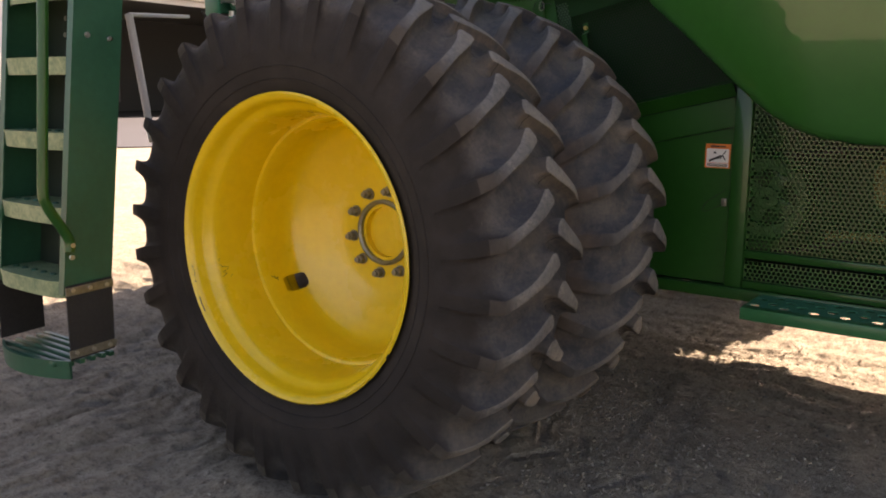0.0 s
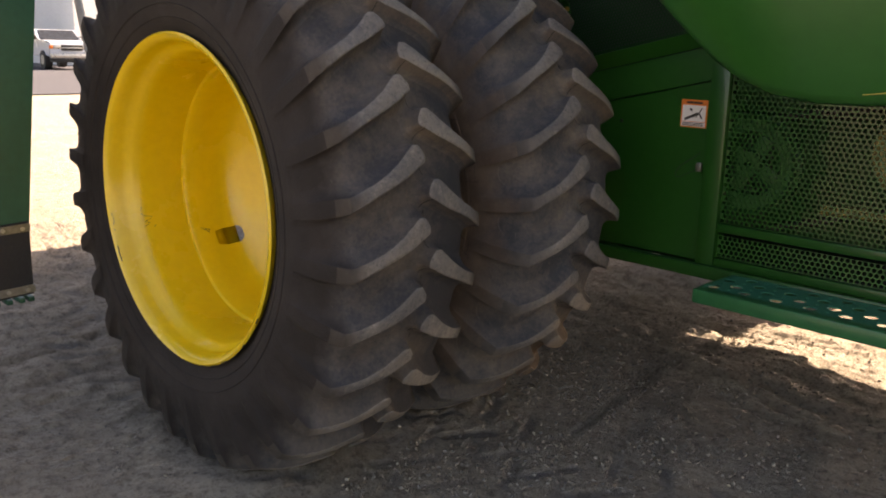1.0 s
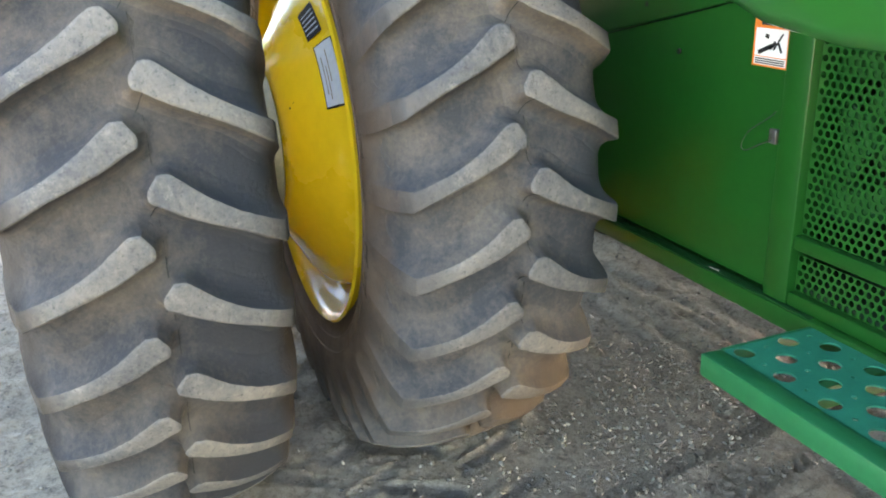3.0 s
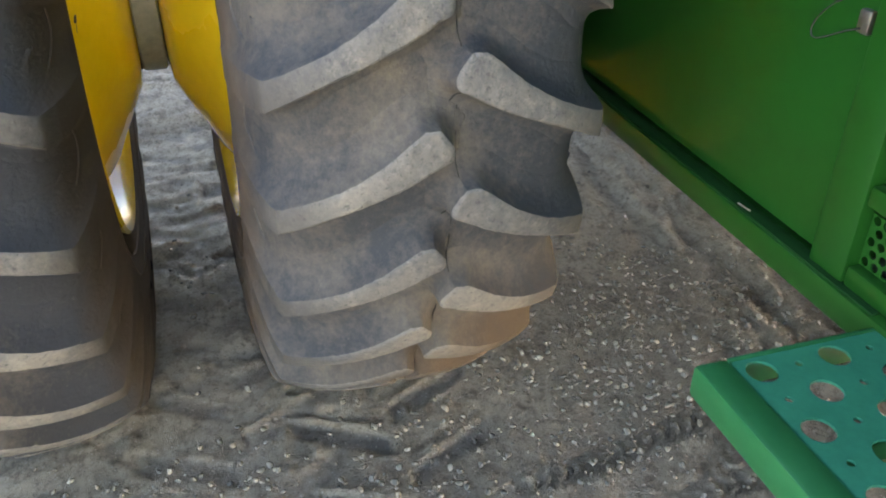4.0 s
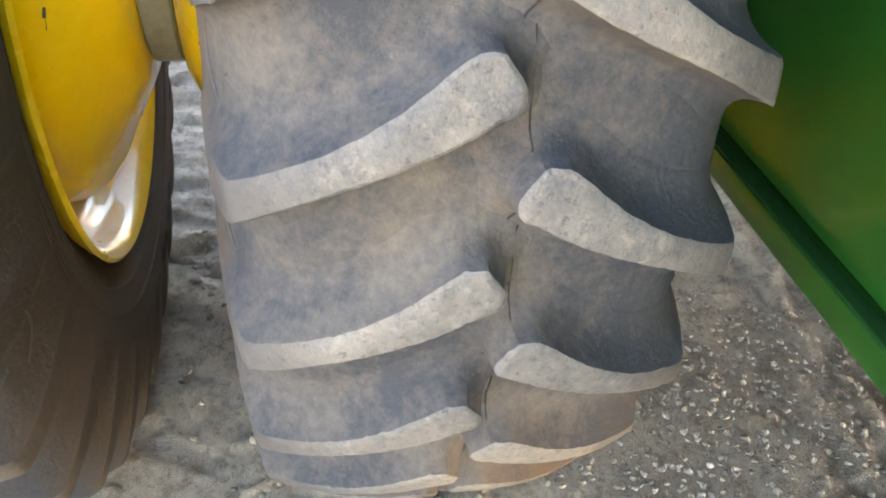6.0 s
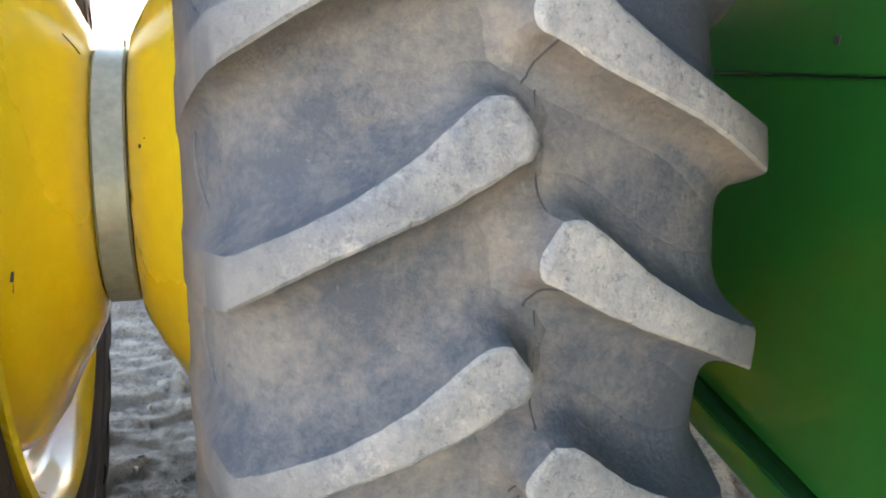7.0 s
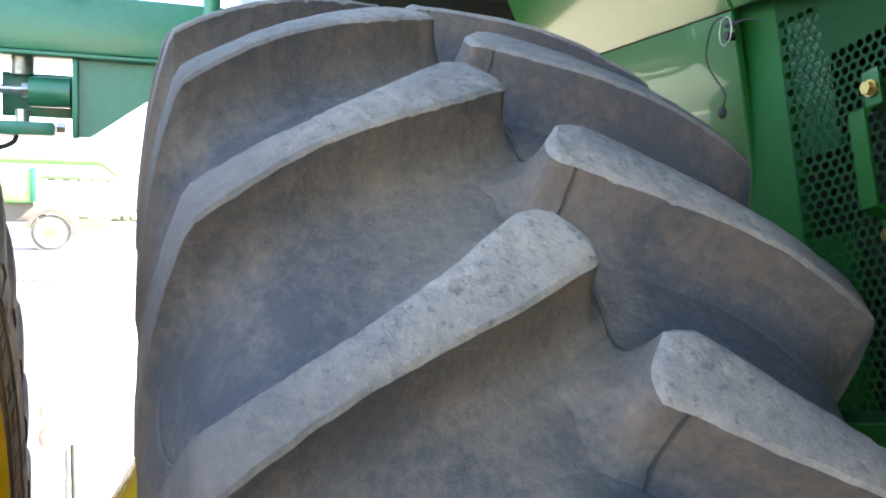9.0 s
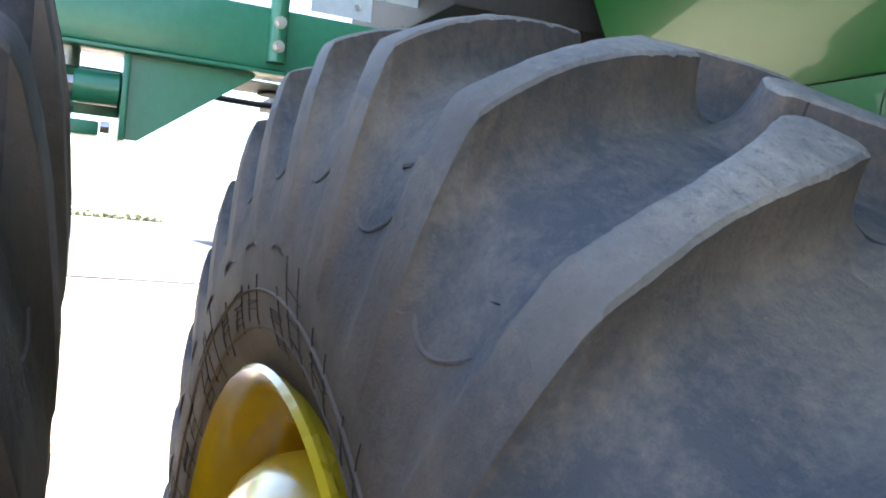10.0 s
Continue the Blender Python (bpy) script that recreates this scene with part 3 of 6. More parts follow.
# fall of a cleat's flank, as (share of its width, share of its height)
FLANK = [(0.045, 0.80), (0.11, 0.60), (0.20, 0.40), (0.33, 0.225), (0.49, 0.100), (0.68, 0.032), (0.88, 0.004), (1.06, -0.075)]


def lug_mesh(name, sign, mats, seed):
    """One cleat: its top plate from the blunt inner tip to the shoulder, flanks that run out into the carcass all round, and the foot
    down the side wall. sign: the side of the tread that it covers."""
    # (lateral, lower edge, upper edge, top radius)
    st = [(0.003, -0.0025, 0.018, 0.9755), (0.007, -0.0062, 0.0245, 0.976), (0.021, -0.013, 0.0432, 0.976), (0.030, -0.018, 0.0446, 0.976), (0.042, -0.0255, 0.0435, 0.976), (0.050, -0.030, 0.0385, 0.9755),
          (0.067, -0.039, 0.025, 0.975), (0.100, -0.054, -0.003, 0.9730), (0.130, -0.067, -0.023, 0.969), (0.160, -0.080, -0.041, 0.963), (0.190, -0.095, -0.056, 0.954),
          (0.220, -0.112, -0.070, 0.942), (0.238, -0.122, -0.078, 0.9335), (0.2462, -0.1265, -0.0805, 0.9285)]
    end = [(0.2490, -0.1285, -0.0810, 0.917), (0.254, -0.132, -0.082, 0.898), (0.259, -0.136, -0.083, 0.880), (0.267, -0.143, -0.086, 0.838), (0.2725, -0.149, -0.089, 0.790), (0.2768, -0.153, -0.091, 0.745), (0.2787, -0.156, -0.092, 0.709)]
    line = st[:1]
    for a, b in zip(st, st[1:]):
        n = max(1, int(round((b[0] - a[0]) / 0.005)))
        line += [tuple(p + (q - p) * (i + 1) / n for p, q in zip(a, b)) for i in range(n)]
    last = len(line) - 1
    full = line + end
    # the rim of the top plate: in along the lower edge, round the tip, out along the upper edge
    rim = []
    for j in range(len(full) - 1, -1, -1):
        s, lo, hi, top = full[j]
        rim.append([s, lo, top, j, -1])
    rim += [[0.0012, 0.003, 0.9752, -1, 0], [0.0008, 0.008, 0.9752, -1, 0], [0.0012, 0.013, 0.9752, -1, 0]]
    for j, (s, lo, hi, top) in enumerate(full):
        rim.append([s, hi, top, j, 1])
    for q in rim:
        if q[3] <= last:
            k = q[4] * 3.0 + seed
            w = 0.0009 * noise.noise((q[0] * 70, k, 1.0)) + 0.0006 * noise.noise((q[0] * 190, k, 4.0))
            q[1] += w
            q[2] += 0.0006 * noise.noise((q[0] * 50, k, 3.0))
    bm = bmesh.new()
    flanks, edges, insets = [], [], []

    def vert(s, a, r, on_side=0.0):
        th = a / 0.976
        return bm.verts.new((r * math.cos(th), sign * (s + on_side), r * math.sin(th)))

    for i, (s, a, rt, j, side) in enumerate(rim):
        p, q = rim[max(i - 1, 0)], rim[min(i + 1, len(rim) - 1)]
        t = Vector((q[0] - p[0], q[1] - p[1]))
        t = t.normalized() if t.length > 1e-9 else Vector((0, 1))
        nrm = Vector((-t.y, t.x))
        straight = max(0.0, min(1.0, (s - 0.215) / 0.03)) if side else 0.0
        if side:
            nrm = (nrm * (1 - straight) + Vector((0, side)) * straight).normalized()
        foot = j > last
        wide = max(0.0, min(1.0, (s - 0.13) / 0.11)) ** 1.5
        reach = 0.034 + 0.026 * wide if side < 0 else 0.044 + 0.030 * wide if side > 0 else 0.030
        reach *= 1 + 0.10 * noise.noise((s * 14, seed, side + 11.0))
        nick = 0.0 if foot else max(0.0, 0.0055 * noise.noise((s * 130, seed, 6.0 + side)) - 0.0012)
        rc0 = carcass_r(max(s, 0))
        lean_out = 0.003
        insets.append(vert(s - nrm.x * (0.0030 + nick * 0.7), a - nrm.y * (0.0030 + nick * 0.7), rt, lean_out if foot else 0))
        edges.append(vert(s + nrm.x * 0.0006, a + nrm.y * 0.0006, rt - 0.0026 - nick, lean_out if foot else 0))
        col = []
        for d, h in FLANK:
            if foot:
                base = rc0 - 0.005
                r = base + (rt - base) * max(h, 0)
                col.append(vert(s, a + side * d * reach, r, lean_out * max(h, 0)))
            else:
                ss = s + nrm.x * d * reach
                rc = carcass_r(min(abs(ss), 0.278))
                # near the shoulder the base falls away, so the flank is kept from diving with it
                rc = max(rc, rc0 - 0.030)
                r = rc + (rt - rc) * h if h > 0 else rc - 0.0045
                col.append(vert(ss, a + nrm.y * d * reach, r))
        flanks.append(col)

    def face(vs, k):
        f = bm.faces.new(vs)
        f.material_index = k

    for i in range(len(rim) - 1):
        foot = rim[i][3] > last or rim[i + 1][3] > last
        low = rim[i][4] < 0
        near_end = foot and max(rim[i][3], rim[i + 1][3]) <= last + 3
        face((insets[i], insets[i + 1], edges[i + 1], edges[i]), 0 if foot and not near_end else 1)
        cols = (edges[i],) + tuple(flanks[i]), (edges[i + 1],) + tuple(flanks[i + 1])
        for k in range(len(FLANK)):
            face((cols[0][k], cols[0][k + 1], cols[1][k + 1], cols[1][k]), (2 if k < 3 else 4 if k < 5 else 0) if low and not foot else 0)
    # the top plate, with a slightly uneven crown
    n = len(full)
    crown = []
    for j in range(n):
        a, b = insets[n - 1 - j].co, insets[n + 3 + j].co
        row = [insets[n - 1 - j]]
        for f in (0.3, 0.65):
            c = a.lerp(b, f)
            out = Vector((c.x, 0, c.z)).normalized()
            row.append(bm.verts.new(c + out * (0.0010 + 0.0010 * noise.noise((full[j][0] * 60, seed, 9.0 + f)) if j <= last else 0.0008)))
        row.append(insets[n + 3 + j])
        crown.append(row)
    for j in range(n - 1):
        for k in range(3):
            face((crown[j][k], crown[j][k + 1], crown[j + 1][k + 1], crown[j + 1][k]), 1 if j < last + 3 else 0)
    tip = insets[n:n + 3]
    face((crown[0][0], tip[0], tip[1], crown[0][1]), 1)
    face((crown[0][1], tip[1], crown[0][2]), 1)
    face((crown[0][2], tip[1], tip[2], crown[0][3]), 1)
    # a torn ridge of mould flash climbs the lower flank of the cleats on one side
    if sign > 0:
        want = 0.0187 + 0.004 * noise.noise((seed, 3.0, 1.0))
        at = min(range(n), key=lambda i: abs(rim[i][0] - want))
        pts = [v.co + Vector((v.co.x, 0, v.co.z)).normalized() * 0.0002 + Vector((0, 0.0022 * noise.noise((seed, k * 0.9, 8.0)), 0)) for k, v in enumerate([edges[at]] + flanks[at][:7])]
        prev = None
        for k, c in enumerate(pts):
            w, h = 0.0005 + 0.0004 * abs(noise.noise((seed, k * 1.7, 2.0))), 0.0012 + 0.0022 * max(0, noise.noise((seed, k * 1.3, 5.0)))
            out = (flanks[at][min(k, 6)].co - flanks[(at + 2) % n][min(k, 6)].co).normalized()
            lift = Vector((c.x, 0, c.z)).normalized() * 0.6 - Vector((-c.z, 0, c.x)).normalized() * 0.8
            ring = [bm.verts.new(c - out * w * 2.5), bm.verts.new(c + lift * h), bm.verts.new(c + out * w * 0.6)]
            if prev:
                face((prev[0], ring[0], ring[1], prev[1]), 3)
                face((prev[1], ring[1], ring[2], prev[2]), 3)
            prev = ring
    bmesh.ops.recalc_face_normals(bm, faces=bm.faces)
    if sum(f.normal.x for f in bm.faces) < 0:
        bmesh.ops.reverse_faces(bm, faces=bm.faces)
    me = bpy.data.meshes.new(name)
    bm.to_mesh(me)
    bm.free()
    for m_ in mats:
        me.materials.append(m_)
    me.shade_smooth()
    me.set_sharp_from_angle(angle=radians(34))
    return me


LUGS = 30


def wall_y(r):
    """How far out the side wall stands at a radius."""
    return next((sa + (sb - sa) * (ra - r) / (ra - rb) for (sa, ra), (sb, rb) in zip(CROWN[3:], CROWN[4:]) if rb <= r <= ra), 0.25)


def make_tyre(wheel, phase, label, stain=None, detailed=True):
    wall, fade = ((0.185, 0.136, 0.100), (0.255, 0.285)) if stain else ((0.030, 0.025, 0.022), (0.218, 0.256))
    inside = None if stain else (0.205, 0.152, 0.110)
    rubber = rubber_mat("rubber", wheel, *(((0.050, 0.055, 0.063), (0.172, 0.148, 0.120)) if stain else ((0.040, 0.043, 0.049), (0.130, 0.112, 0.091))), wall, fade, 0.43, stain, shade_half=0.11 if stain else 0.15, inside=inside)
    end = (0.112, 0.104, 0.096) if stain else (0.070, 0.060, 0.050)
    top_m = rubber_mat("worn_lug_top", wheel, (0.112, 0.113, 0.114), (0.262, 0.238, 0.201), end, (0.150, 0.262) if stain else (0.185, 0.250), 0.42, stain, 0.46, 70.0, 0.8)
    low_m = rubber_mat("caked_lug_side", wheel, (0.054, 0.055, 0.060), (0.152, 0.122, 0.093), wall, fade, 0.43, stain, 0.5, 90.0, shade_half=0.03)
    mid_m = rubber_mat("dusted_lug_foot", wheel, (0.052, 0.055, 0.061), (0.160, 0.134, 0.106), wall, fade, 0.43, stain, 0.45, 100.0, shade_half=0.075 if stain else 0.10)
    seam_m = rubber_mat("seam_rubber", wheel, (0.018, 0.019, 0.021), (0.050, 0.046, 0.042), (0.04, 0.034, 0.03), (0.23, 0.28), 0.44)
    mats = (rubber, top_m, low_m, seam_m, mid_m)
    lugs = ([lug_mesh("lug", -1, mats, 1.7 * i) for i in range(5)], 0.0), ([lug_mesh("lug", 1, mats, 20 + 1.7 * i) for i in range(5)], -0.1036)
    bm = bmesh.new()
    prof = [(r, -s) for s, r in CROWN[::-1]] + [(r, s) for s, r in CROWN[1:]]
    revolve(bm, prof, 160, closed=False)
    tyre = part("tyre", bm, rubber, wheel, label, smooth=60)
    # raised rings and blocks moulded into the side walls
    bm = bmesh.new()
    for side in (-1, 1):
        for r, y in ((0.612, 0.2655), (0.655, 0.2755)):
            rg = revolve(bm, [(r - 0.003, side * (y - 0.002)), (r, side * (y + 0.0015)), (r + 0.003, side * (y - 0.002))], 120, closed=False)
    part("bead_ring", bm, rubber, wheel)
    # the mould's parting line wanders along the crown and climbs the feet of the cleats
    bm = bmesh.new()
    step, rings = 2 * math.pi / LUGS, []

    def rise(d, reach, height):
        f = d / reach
        for (da, ha), (db, hb) in zip([(0.0, 1.0)] + FLANK[:-1], FLANK):
            if da <= f <= db:
                return max(0.0, ha + (hb - ha) * (f - da) / (db - da)) * height
        return 0.0

    for i in range(720):
        ang = 2 * math.pi * i / 720
        y = 0.0186 + 0.0045 * noise.noise((ang * 7.3, phase, 1.0)) + 0.0012 * noise.noise((ang * 33.0, phase, 2.0))
        near = ((ang - phase + 0.1036 + step / 2) % step - step / 2) * 0.976
        r = 0.9212
        # over the upper foot, not over the cleat itself
        on_top = -0.044 < near < 0.042
        r += rise(near - 0.041, 0.044, 0.055) if near > 0.041 else rise(-0.0125 - near, 0.034, 0.055) if near < -0.0125 else 0.0
        other = ((ang - phase + step / 2) % step - step / 2) * 0.976
        if -0.02 < other < 0.035:
            r += rise(y + 0.003 + 0.6 * max(0.0, other - 0.017, -other), 0.030, 0.055)
        h = 0.0016 + 0.0016 * max(0.0, noise.noise((ang * 21.0, phase, 5.0)))
        ring = []
        for dy, dr in ((-0.0024, -0.003), (-0.0009, 0.25 * h), (0.0003, h), (0.0008, -0.003)):
            ring.append(bm.verts.new(((r + dr) * math.cos(ang), y + dy, (r + dr) * math.sin(ang))))
        rings.append(None if on_top else ring)
    for u, v in zip(rings, rings[1:] + rings[:1]):
        if u and v:
            for k in range(3):
                bm.faces.new((u[k], u[k + 1], v[k + 1], v[k]))
    bmesh.ops.delete(bm, geom=[v for v in bm.verts if not v.link_faces], context="VERTS")
    tagged(part("mould_seam", bm, seam_m, wheel), kind="stuff")
    if detailed:
        lips = bmesh.new()
        for off, side in ((0.0, -1), (-0.1036, 1)) if stain else ((-0.1036, 1),):
            for k in range(LUGS):
                pts = []
                for deg, r, lift in ((-4.6, 0.872, -0.006), (-3.9, 0.848, 0.0), (-2.8, 0.818, 0.001), (-1.3, 0.795, 0.0008), (0.4, 0.785, 0.0005), (2.0, 0.789, 0.0005), (2.9, 0.802, 0.0), (3.2, 0.825, -0.006)):
                    a = radians(deg) + phase + off - k * 2 * math.pi / LUGS
                    pts.append((r * math.cos(a), side * (wall_y(r) + lift), r * math.sin(a)))
                pipe(lips, pts, 0.0019, 6, 3)
        tagged(part("shoulder_lip", lips, rubber, wheel, "raised moulded lips between the lug feet"), kind="stuff")
    for k in range(LUGS):
        for kinds, off in lugs:
            ob = new("lug", kinds[(k * 7 + k // 5) % 5])
            ob.parent = wheel
            ob.matrix_basis = Matrix.Rotation(-(phase + off - k * 2 * math.pi / LUGS), 4, "Y")
    return tyre


# one half of the rim, from the bead to the weld, as (depth from the middle, radius)
RIM_HALF = [(0.247, 0.548), (0.252, 0.562), (0.262, 0.567), (0.268, 0.560), (0.262, 0.549), (0.252, 0.541), (0.238, 0.536), (0.212, 0.532), (0.196, 0.526), (0.182, 0.512), (0.168, 0.503), (0.140, 0.498), (0.09, 0.492), (0.03, 0.489)]
# dished wheel disc, from the weld to the hub hole, as (radius, depth towards the machine's spacer)
DISC = [(0.490, 0.017), (0.477, 0.020), (0.470, 0.035), (0.467, 0.100), (0.464, 0.165), (0.455, 0.200), (0.437, 0.222), (0.400, 0.244), (0.350, 0.262), (0.300, 0.283), (0.250, 0.300), (0.200, 0.303), (0.105, 0.303)]
# how much thicker the disc is towards the hub
THICK = [0, 0, 0, 0, 0, 0.002, 0.005, 0.009, 0.013, 0.018, 0.025, 0.031, 0.031]


def make_rim(wheel, flip):
    """The welded barrel with its two flanges and stepped bead seats. flip: 1 dished towards +y, -1 towards -y."""
    inner = [(r, -y) for y, r in RIM_HALF] + [(r, y) for y, r in RIM_HALF[::-1]]
    outer = [(r + 0.010, y) for r, y in inner[4:-4]]
    bm = bmesh.new()
    revolve(bm, inner + outer[::-1], 128)
    rim = part("rim", bm, YELLOW, wheel, "glossy yellow painted steel rim", smooth=28)
    bm = bmesh.new()
    segs = 120
    more = 0.0 if flip > 0 else 0.017
    front = [(r, y + more * min((0.47 - r) / 0.2, 1)) for r, y in DISC]
    back = [(r, y + 0.013 + t) for (r, y), t in zip(front[::-1], THICK[::-1])]
    a0 = 69
    slots = (a0, a0 + 48) if flip > 0 else (a0,)

    def slot(j, i):
        inside = any((i - q) % segs < 3 for q in slots)
        n = len(DISC)
        return inside and (3 <= j <= 5 or 2 * n - 2 - 5 <= j <= 2 * n - 2 - 3)

    rg = revolve(bm, front + back, segs, skip=slot)
    n = len(DISC)
    for i0 in slots:
        path = [(3, i0), (3, i0 + 1), (3, i0 + 2), (3, i0 + 3), (4, i0 + 3), (5, i0 + 3), (6, i0 + 3), (6, i0 + 2), (6, i0 + 1), (6, i0), (5, i0), (4, i0)]
        for (p, q), (r, s) in zip(path, path[1:] + path[:1]):
            bm.faces.new((rg[p][q % segs], rg[r][s % segs], rg[2 * n - 1 - r][s % segs], rg[2 * n - 1 - p][q % segs]))
    # rounded ends of each slot
    for i0 in slots:
        for q, toward in ((i0, 1), (i0 + 3, -1)):
            for row, on in ((6, 5), (3, 4)):
                c, up_, over = rg[row][q % segs], rg[on][q % segs].co, rg[row][(q + toward) % segs].co
                m1 = bm.verts.new(c.co.lerp(up_, 0.75))
                m2 = bm.verts.new(c.co.lerp(over, 0.90))
                mid = bm.verts.new(c.co.lerp(up_, 0.22) + (over - c.co) * 0.30)
                bm.faces.new((c, m1, mid))
                bm.faces.new((c, mid, m2))
    if flip < 0:
        bmesh.ops.scale(bm, vec=(1, -1, 1), verts=bm.verts)
    part("disc", bm, YELLOW, wheel, "dished yellow wheel disc with slots", smooth=48)
    # hub pilot and bolts on the open side
    bm = bmesh.new()
    revolve(bm, [(0.136, 0.302 * flip), (0.136, 0.285 * flip), (0.127, 0.280 * flip), (0.118, 0.287 * flip), (0.118, 0.378 * flip)], 64, closed=False)
    part("hub_ring", bm, STEEL, wheel)
    bm = bmesh.new()
    revolve(bm, [(0.0, 0.330 * flip), (0.119, 0.330 * flip)], 48, closed=False)
    part("hub_cap", bm, YELLOW, wheel)
    nut = None
    for k in range(10):
        if nut is None:
            bm = bmesh.new()
            rod(bm, (0, 0, 0), (0, -0.006, 0), 0.024, 18)
            rod(bm, (0, -0.006, 0), (0, -0.032, 0), 0.019, 6)
            rod(bm, (0, -0.032, 0), (0, -0.046, 0), 0.0115, 12)
            bmesh.ops.bevel(bm, geom=bm.edges[:], offset=0.0012, segments=1, affect="EDGES")
            nut = part("wheel_nut", bm, NUT, wheel)
            ob = nut
        else:
            ob = new("wheel_nut", nut.data)
            ob.parent = wheel
        a = math.radians(10 + 36 * k)
        ob.matrix_basis = Matrix.Translation((0.173 * math.cos(a), 0.302 * flip, 0.173 * math.sin(a))) @ (Matrix.Identity(4) if flip > 0 else Matrix.Rotation(math.pi, 4, "Z"))


def make_wheel(y, phase, flip, label, stain=None, detailed=True):
    wheel = tagged(new("wheel"), label)
    wheel.parent = harvester
    wheel.matrix_basis = pose(0, y, AXLE_Z)
    make_tyre(wheel, phase, "dusty black tractor tyre with worn diagonal lugs", stain, detailed)
    make_rim(wheel, flip)
    return wheel


outer = make_wheel(0.0, 0.8657, 1, "outer yellow dual wheel with a deep dished rim")
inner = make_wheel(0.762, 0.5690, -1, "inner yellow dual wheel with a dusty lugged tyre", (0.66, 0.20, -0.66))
# far side wheels, out of view, added to shade the ground under the body
make_wheel(4.44, 0.3, 1, "unseen far side dual wheel that shades the ground", None, False)
make_wheel(5.20, 0.5, -1, "unseen far side dual wheel that shades the ground", None, False)

def sidewall_marks(wheel, side, fine):
    """Fine moulded lines and ticks on the face of the side wall."""
    rng = random.Random(21)
    bm = bmesh.new()

    def at(r, a):
        y = wall_y(r)
        return Vector((r * math.cos(a), side * (y + 0.0008), r * math.sin(a)))

    def line(r0, a0, r1, a1, w):
        pipe(bm, [at(r0 + (r1 - r0) * i / 5, a0 + (a1 - a0) * i / 5) for i in range(6)], w, 5, 1)

    # groups of two long lines with rungs between them, and odd single strokes
    for i in range(26):
        a = radians(-20 + 230 * i / 26 + rng.uniform(-2, 2))
        r0, r1 = rng.uniform(0.585, 0.61), rng.uniform(0.665, 0.715)
        b = a + rng.uniform(0.05, 0.075)
        lean_ = rng.uniform(-0.05, 0.02)
        line(r0, a, r1, a + lean_, 0.0009 * fine)
        line(r0 + 0.01, b, r1 - rng.uniform(0.0, 0.03), b + lean_, 0.0009 * fine)
        for k in range(rng.choice((3, 4, 6))):
            f = rng.uniform(0.05, 0.9)
            r = r0 + (r1 - r0) * f
            line(r, a - rng.uniform(0.0, 0.02) + lean_ * f, r + rng.uniform(-0.003, 0.003), b + rng.uniform(0.0, 0.02) + lean_ * f, 0.0008 * fine)
    tagged(part("moulded_lettering", bm, MOULDLINE, wheel, "fine dark moulded lines"), kind="stuff")


sidewall_marks(inner, -1, 0.75)
sidewall_marks(outer, 1, 0.55)

def barrel_r(y):
    """Radius of the outer rim's open face at a depth, flange to weld, then of the disc's own barrel."""
    prof = [(-d, r) for d, r in RIM_HALF[4:]] + [(d, r) for r, d in DISC[2:5]]
    return next((ra + (rb - ra) * (y - ya) / (yb - ya) for (ya, ra), (yb, rb) in zip(prof, prof[1:]) if ya <= y <= yb), 0.49)


def strokes(name, lines, thick, label):
    """Dark hand-drawn strokes on the rim, each from one (angle, depth) to another."""
    bm = bmesh.new()
    for k, (a0, y0, a1, y1) in enumerate(lines):
        pts = []
        for i in range(4):
            f = i / 3
            a, y = radians(a0 + (a1 - a0) * f + 0.25 * noise.noise((k * 3.0, i * 1.0, 2.0))), y0 + (y1 - y0) * f + 0.003 * noise.noise((k * 3.0, i * 1.0, 7.0))
            r = barrel_r(y) - 0.0003
            pts.append((r * math.cos(a), y, r * math.sin(a)))
        pipe(bm, pts, thick, 5, 3)
    part(name, bm, INK, outer, label)


strokes("pencil_mark", ((-168.5, -0.156, -167.1, -0.162), (-165.8, -0.163, -164.3, -0.148), (-164.5, -0.149, -163.8, -0.121), (-163.2, -0.125, -161.9, -0.152), (-161.9, -0.150, -161.1, -0.136), (-161.0, -0.136, -159.7, -0.157), (-159.8, -0.113, -159.0, -0.124)), 0.0011, "dark handwritten mark")
strokes("pencil_mark", ((-167.6, -0.2585, -166.2, -0.2575), (-165.8, -0.2555, -164.1, -0.2550), (-164.0, -0.2552, -162.9, -0.2585), (-161.1, -0.2585, -160.2, -0.2570)), 0.0012, "dark handwritten mark on the flange")
strokes("pencil_mark", ((-154.8, 0.060, -153.2, 0.077), (-153.3, 0.078, -151.7, 0.091), (-154.4, 0.073, -153.1, 0.094)), 0.0011, "dark handwritten mark beside the slot")
strokes("paint_chip", ((-154.0, -0.2600, -151.5, -0.2608), (-151.8, -0.2612, -149.0, -0.2605), (-149.5, -0.2600, -147.5, -0.2606)), 0.0022, "chipped dark paint on the rim flange")


def disc_mark(wheel, points, thick):
    """A scuff through the paint on a wheel disc's outer bulge; points are (radius, degrees, depth)."""
    bm = bmesh.new()
    pipe(bm, [(r * math.cos(radians(a)), y, r * math.sin(radians(a))) for r, a, y in points], thick, 6, 3)
    part("paint_chip", bm, INK, wheel, "dark scuff through the yellow paint")


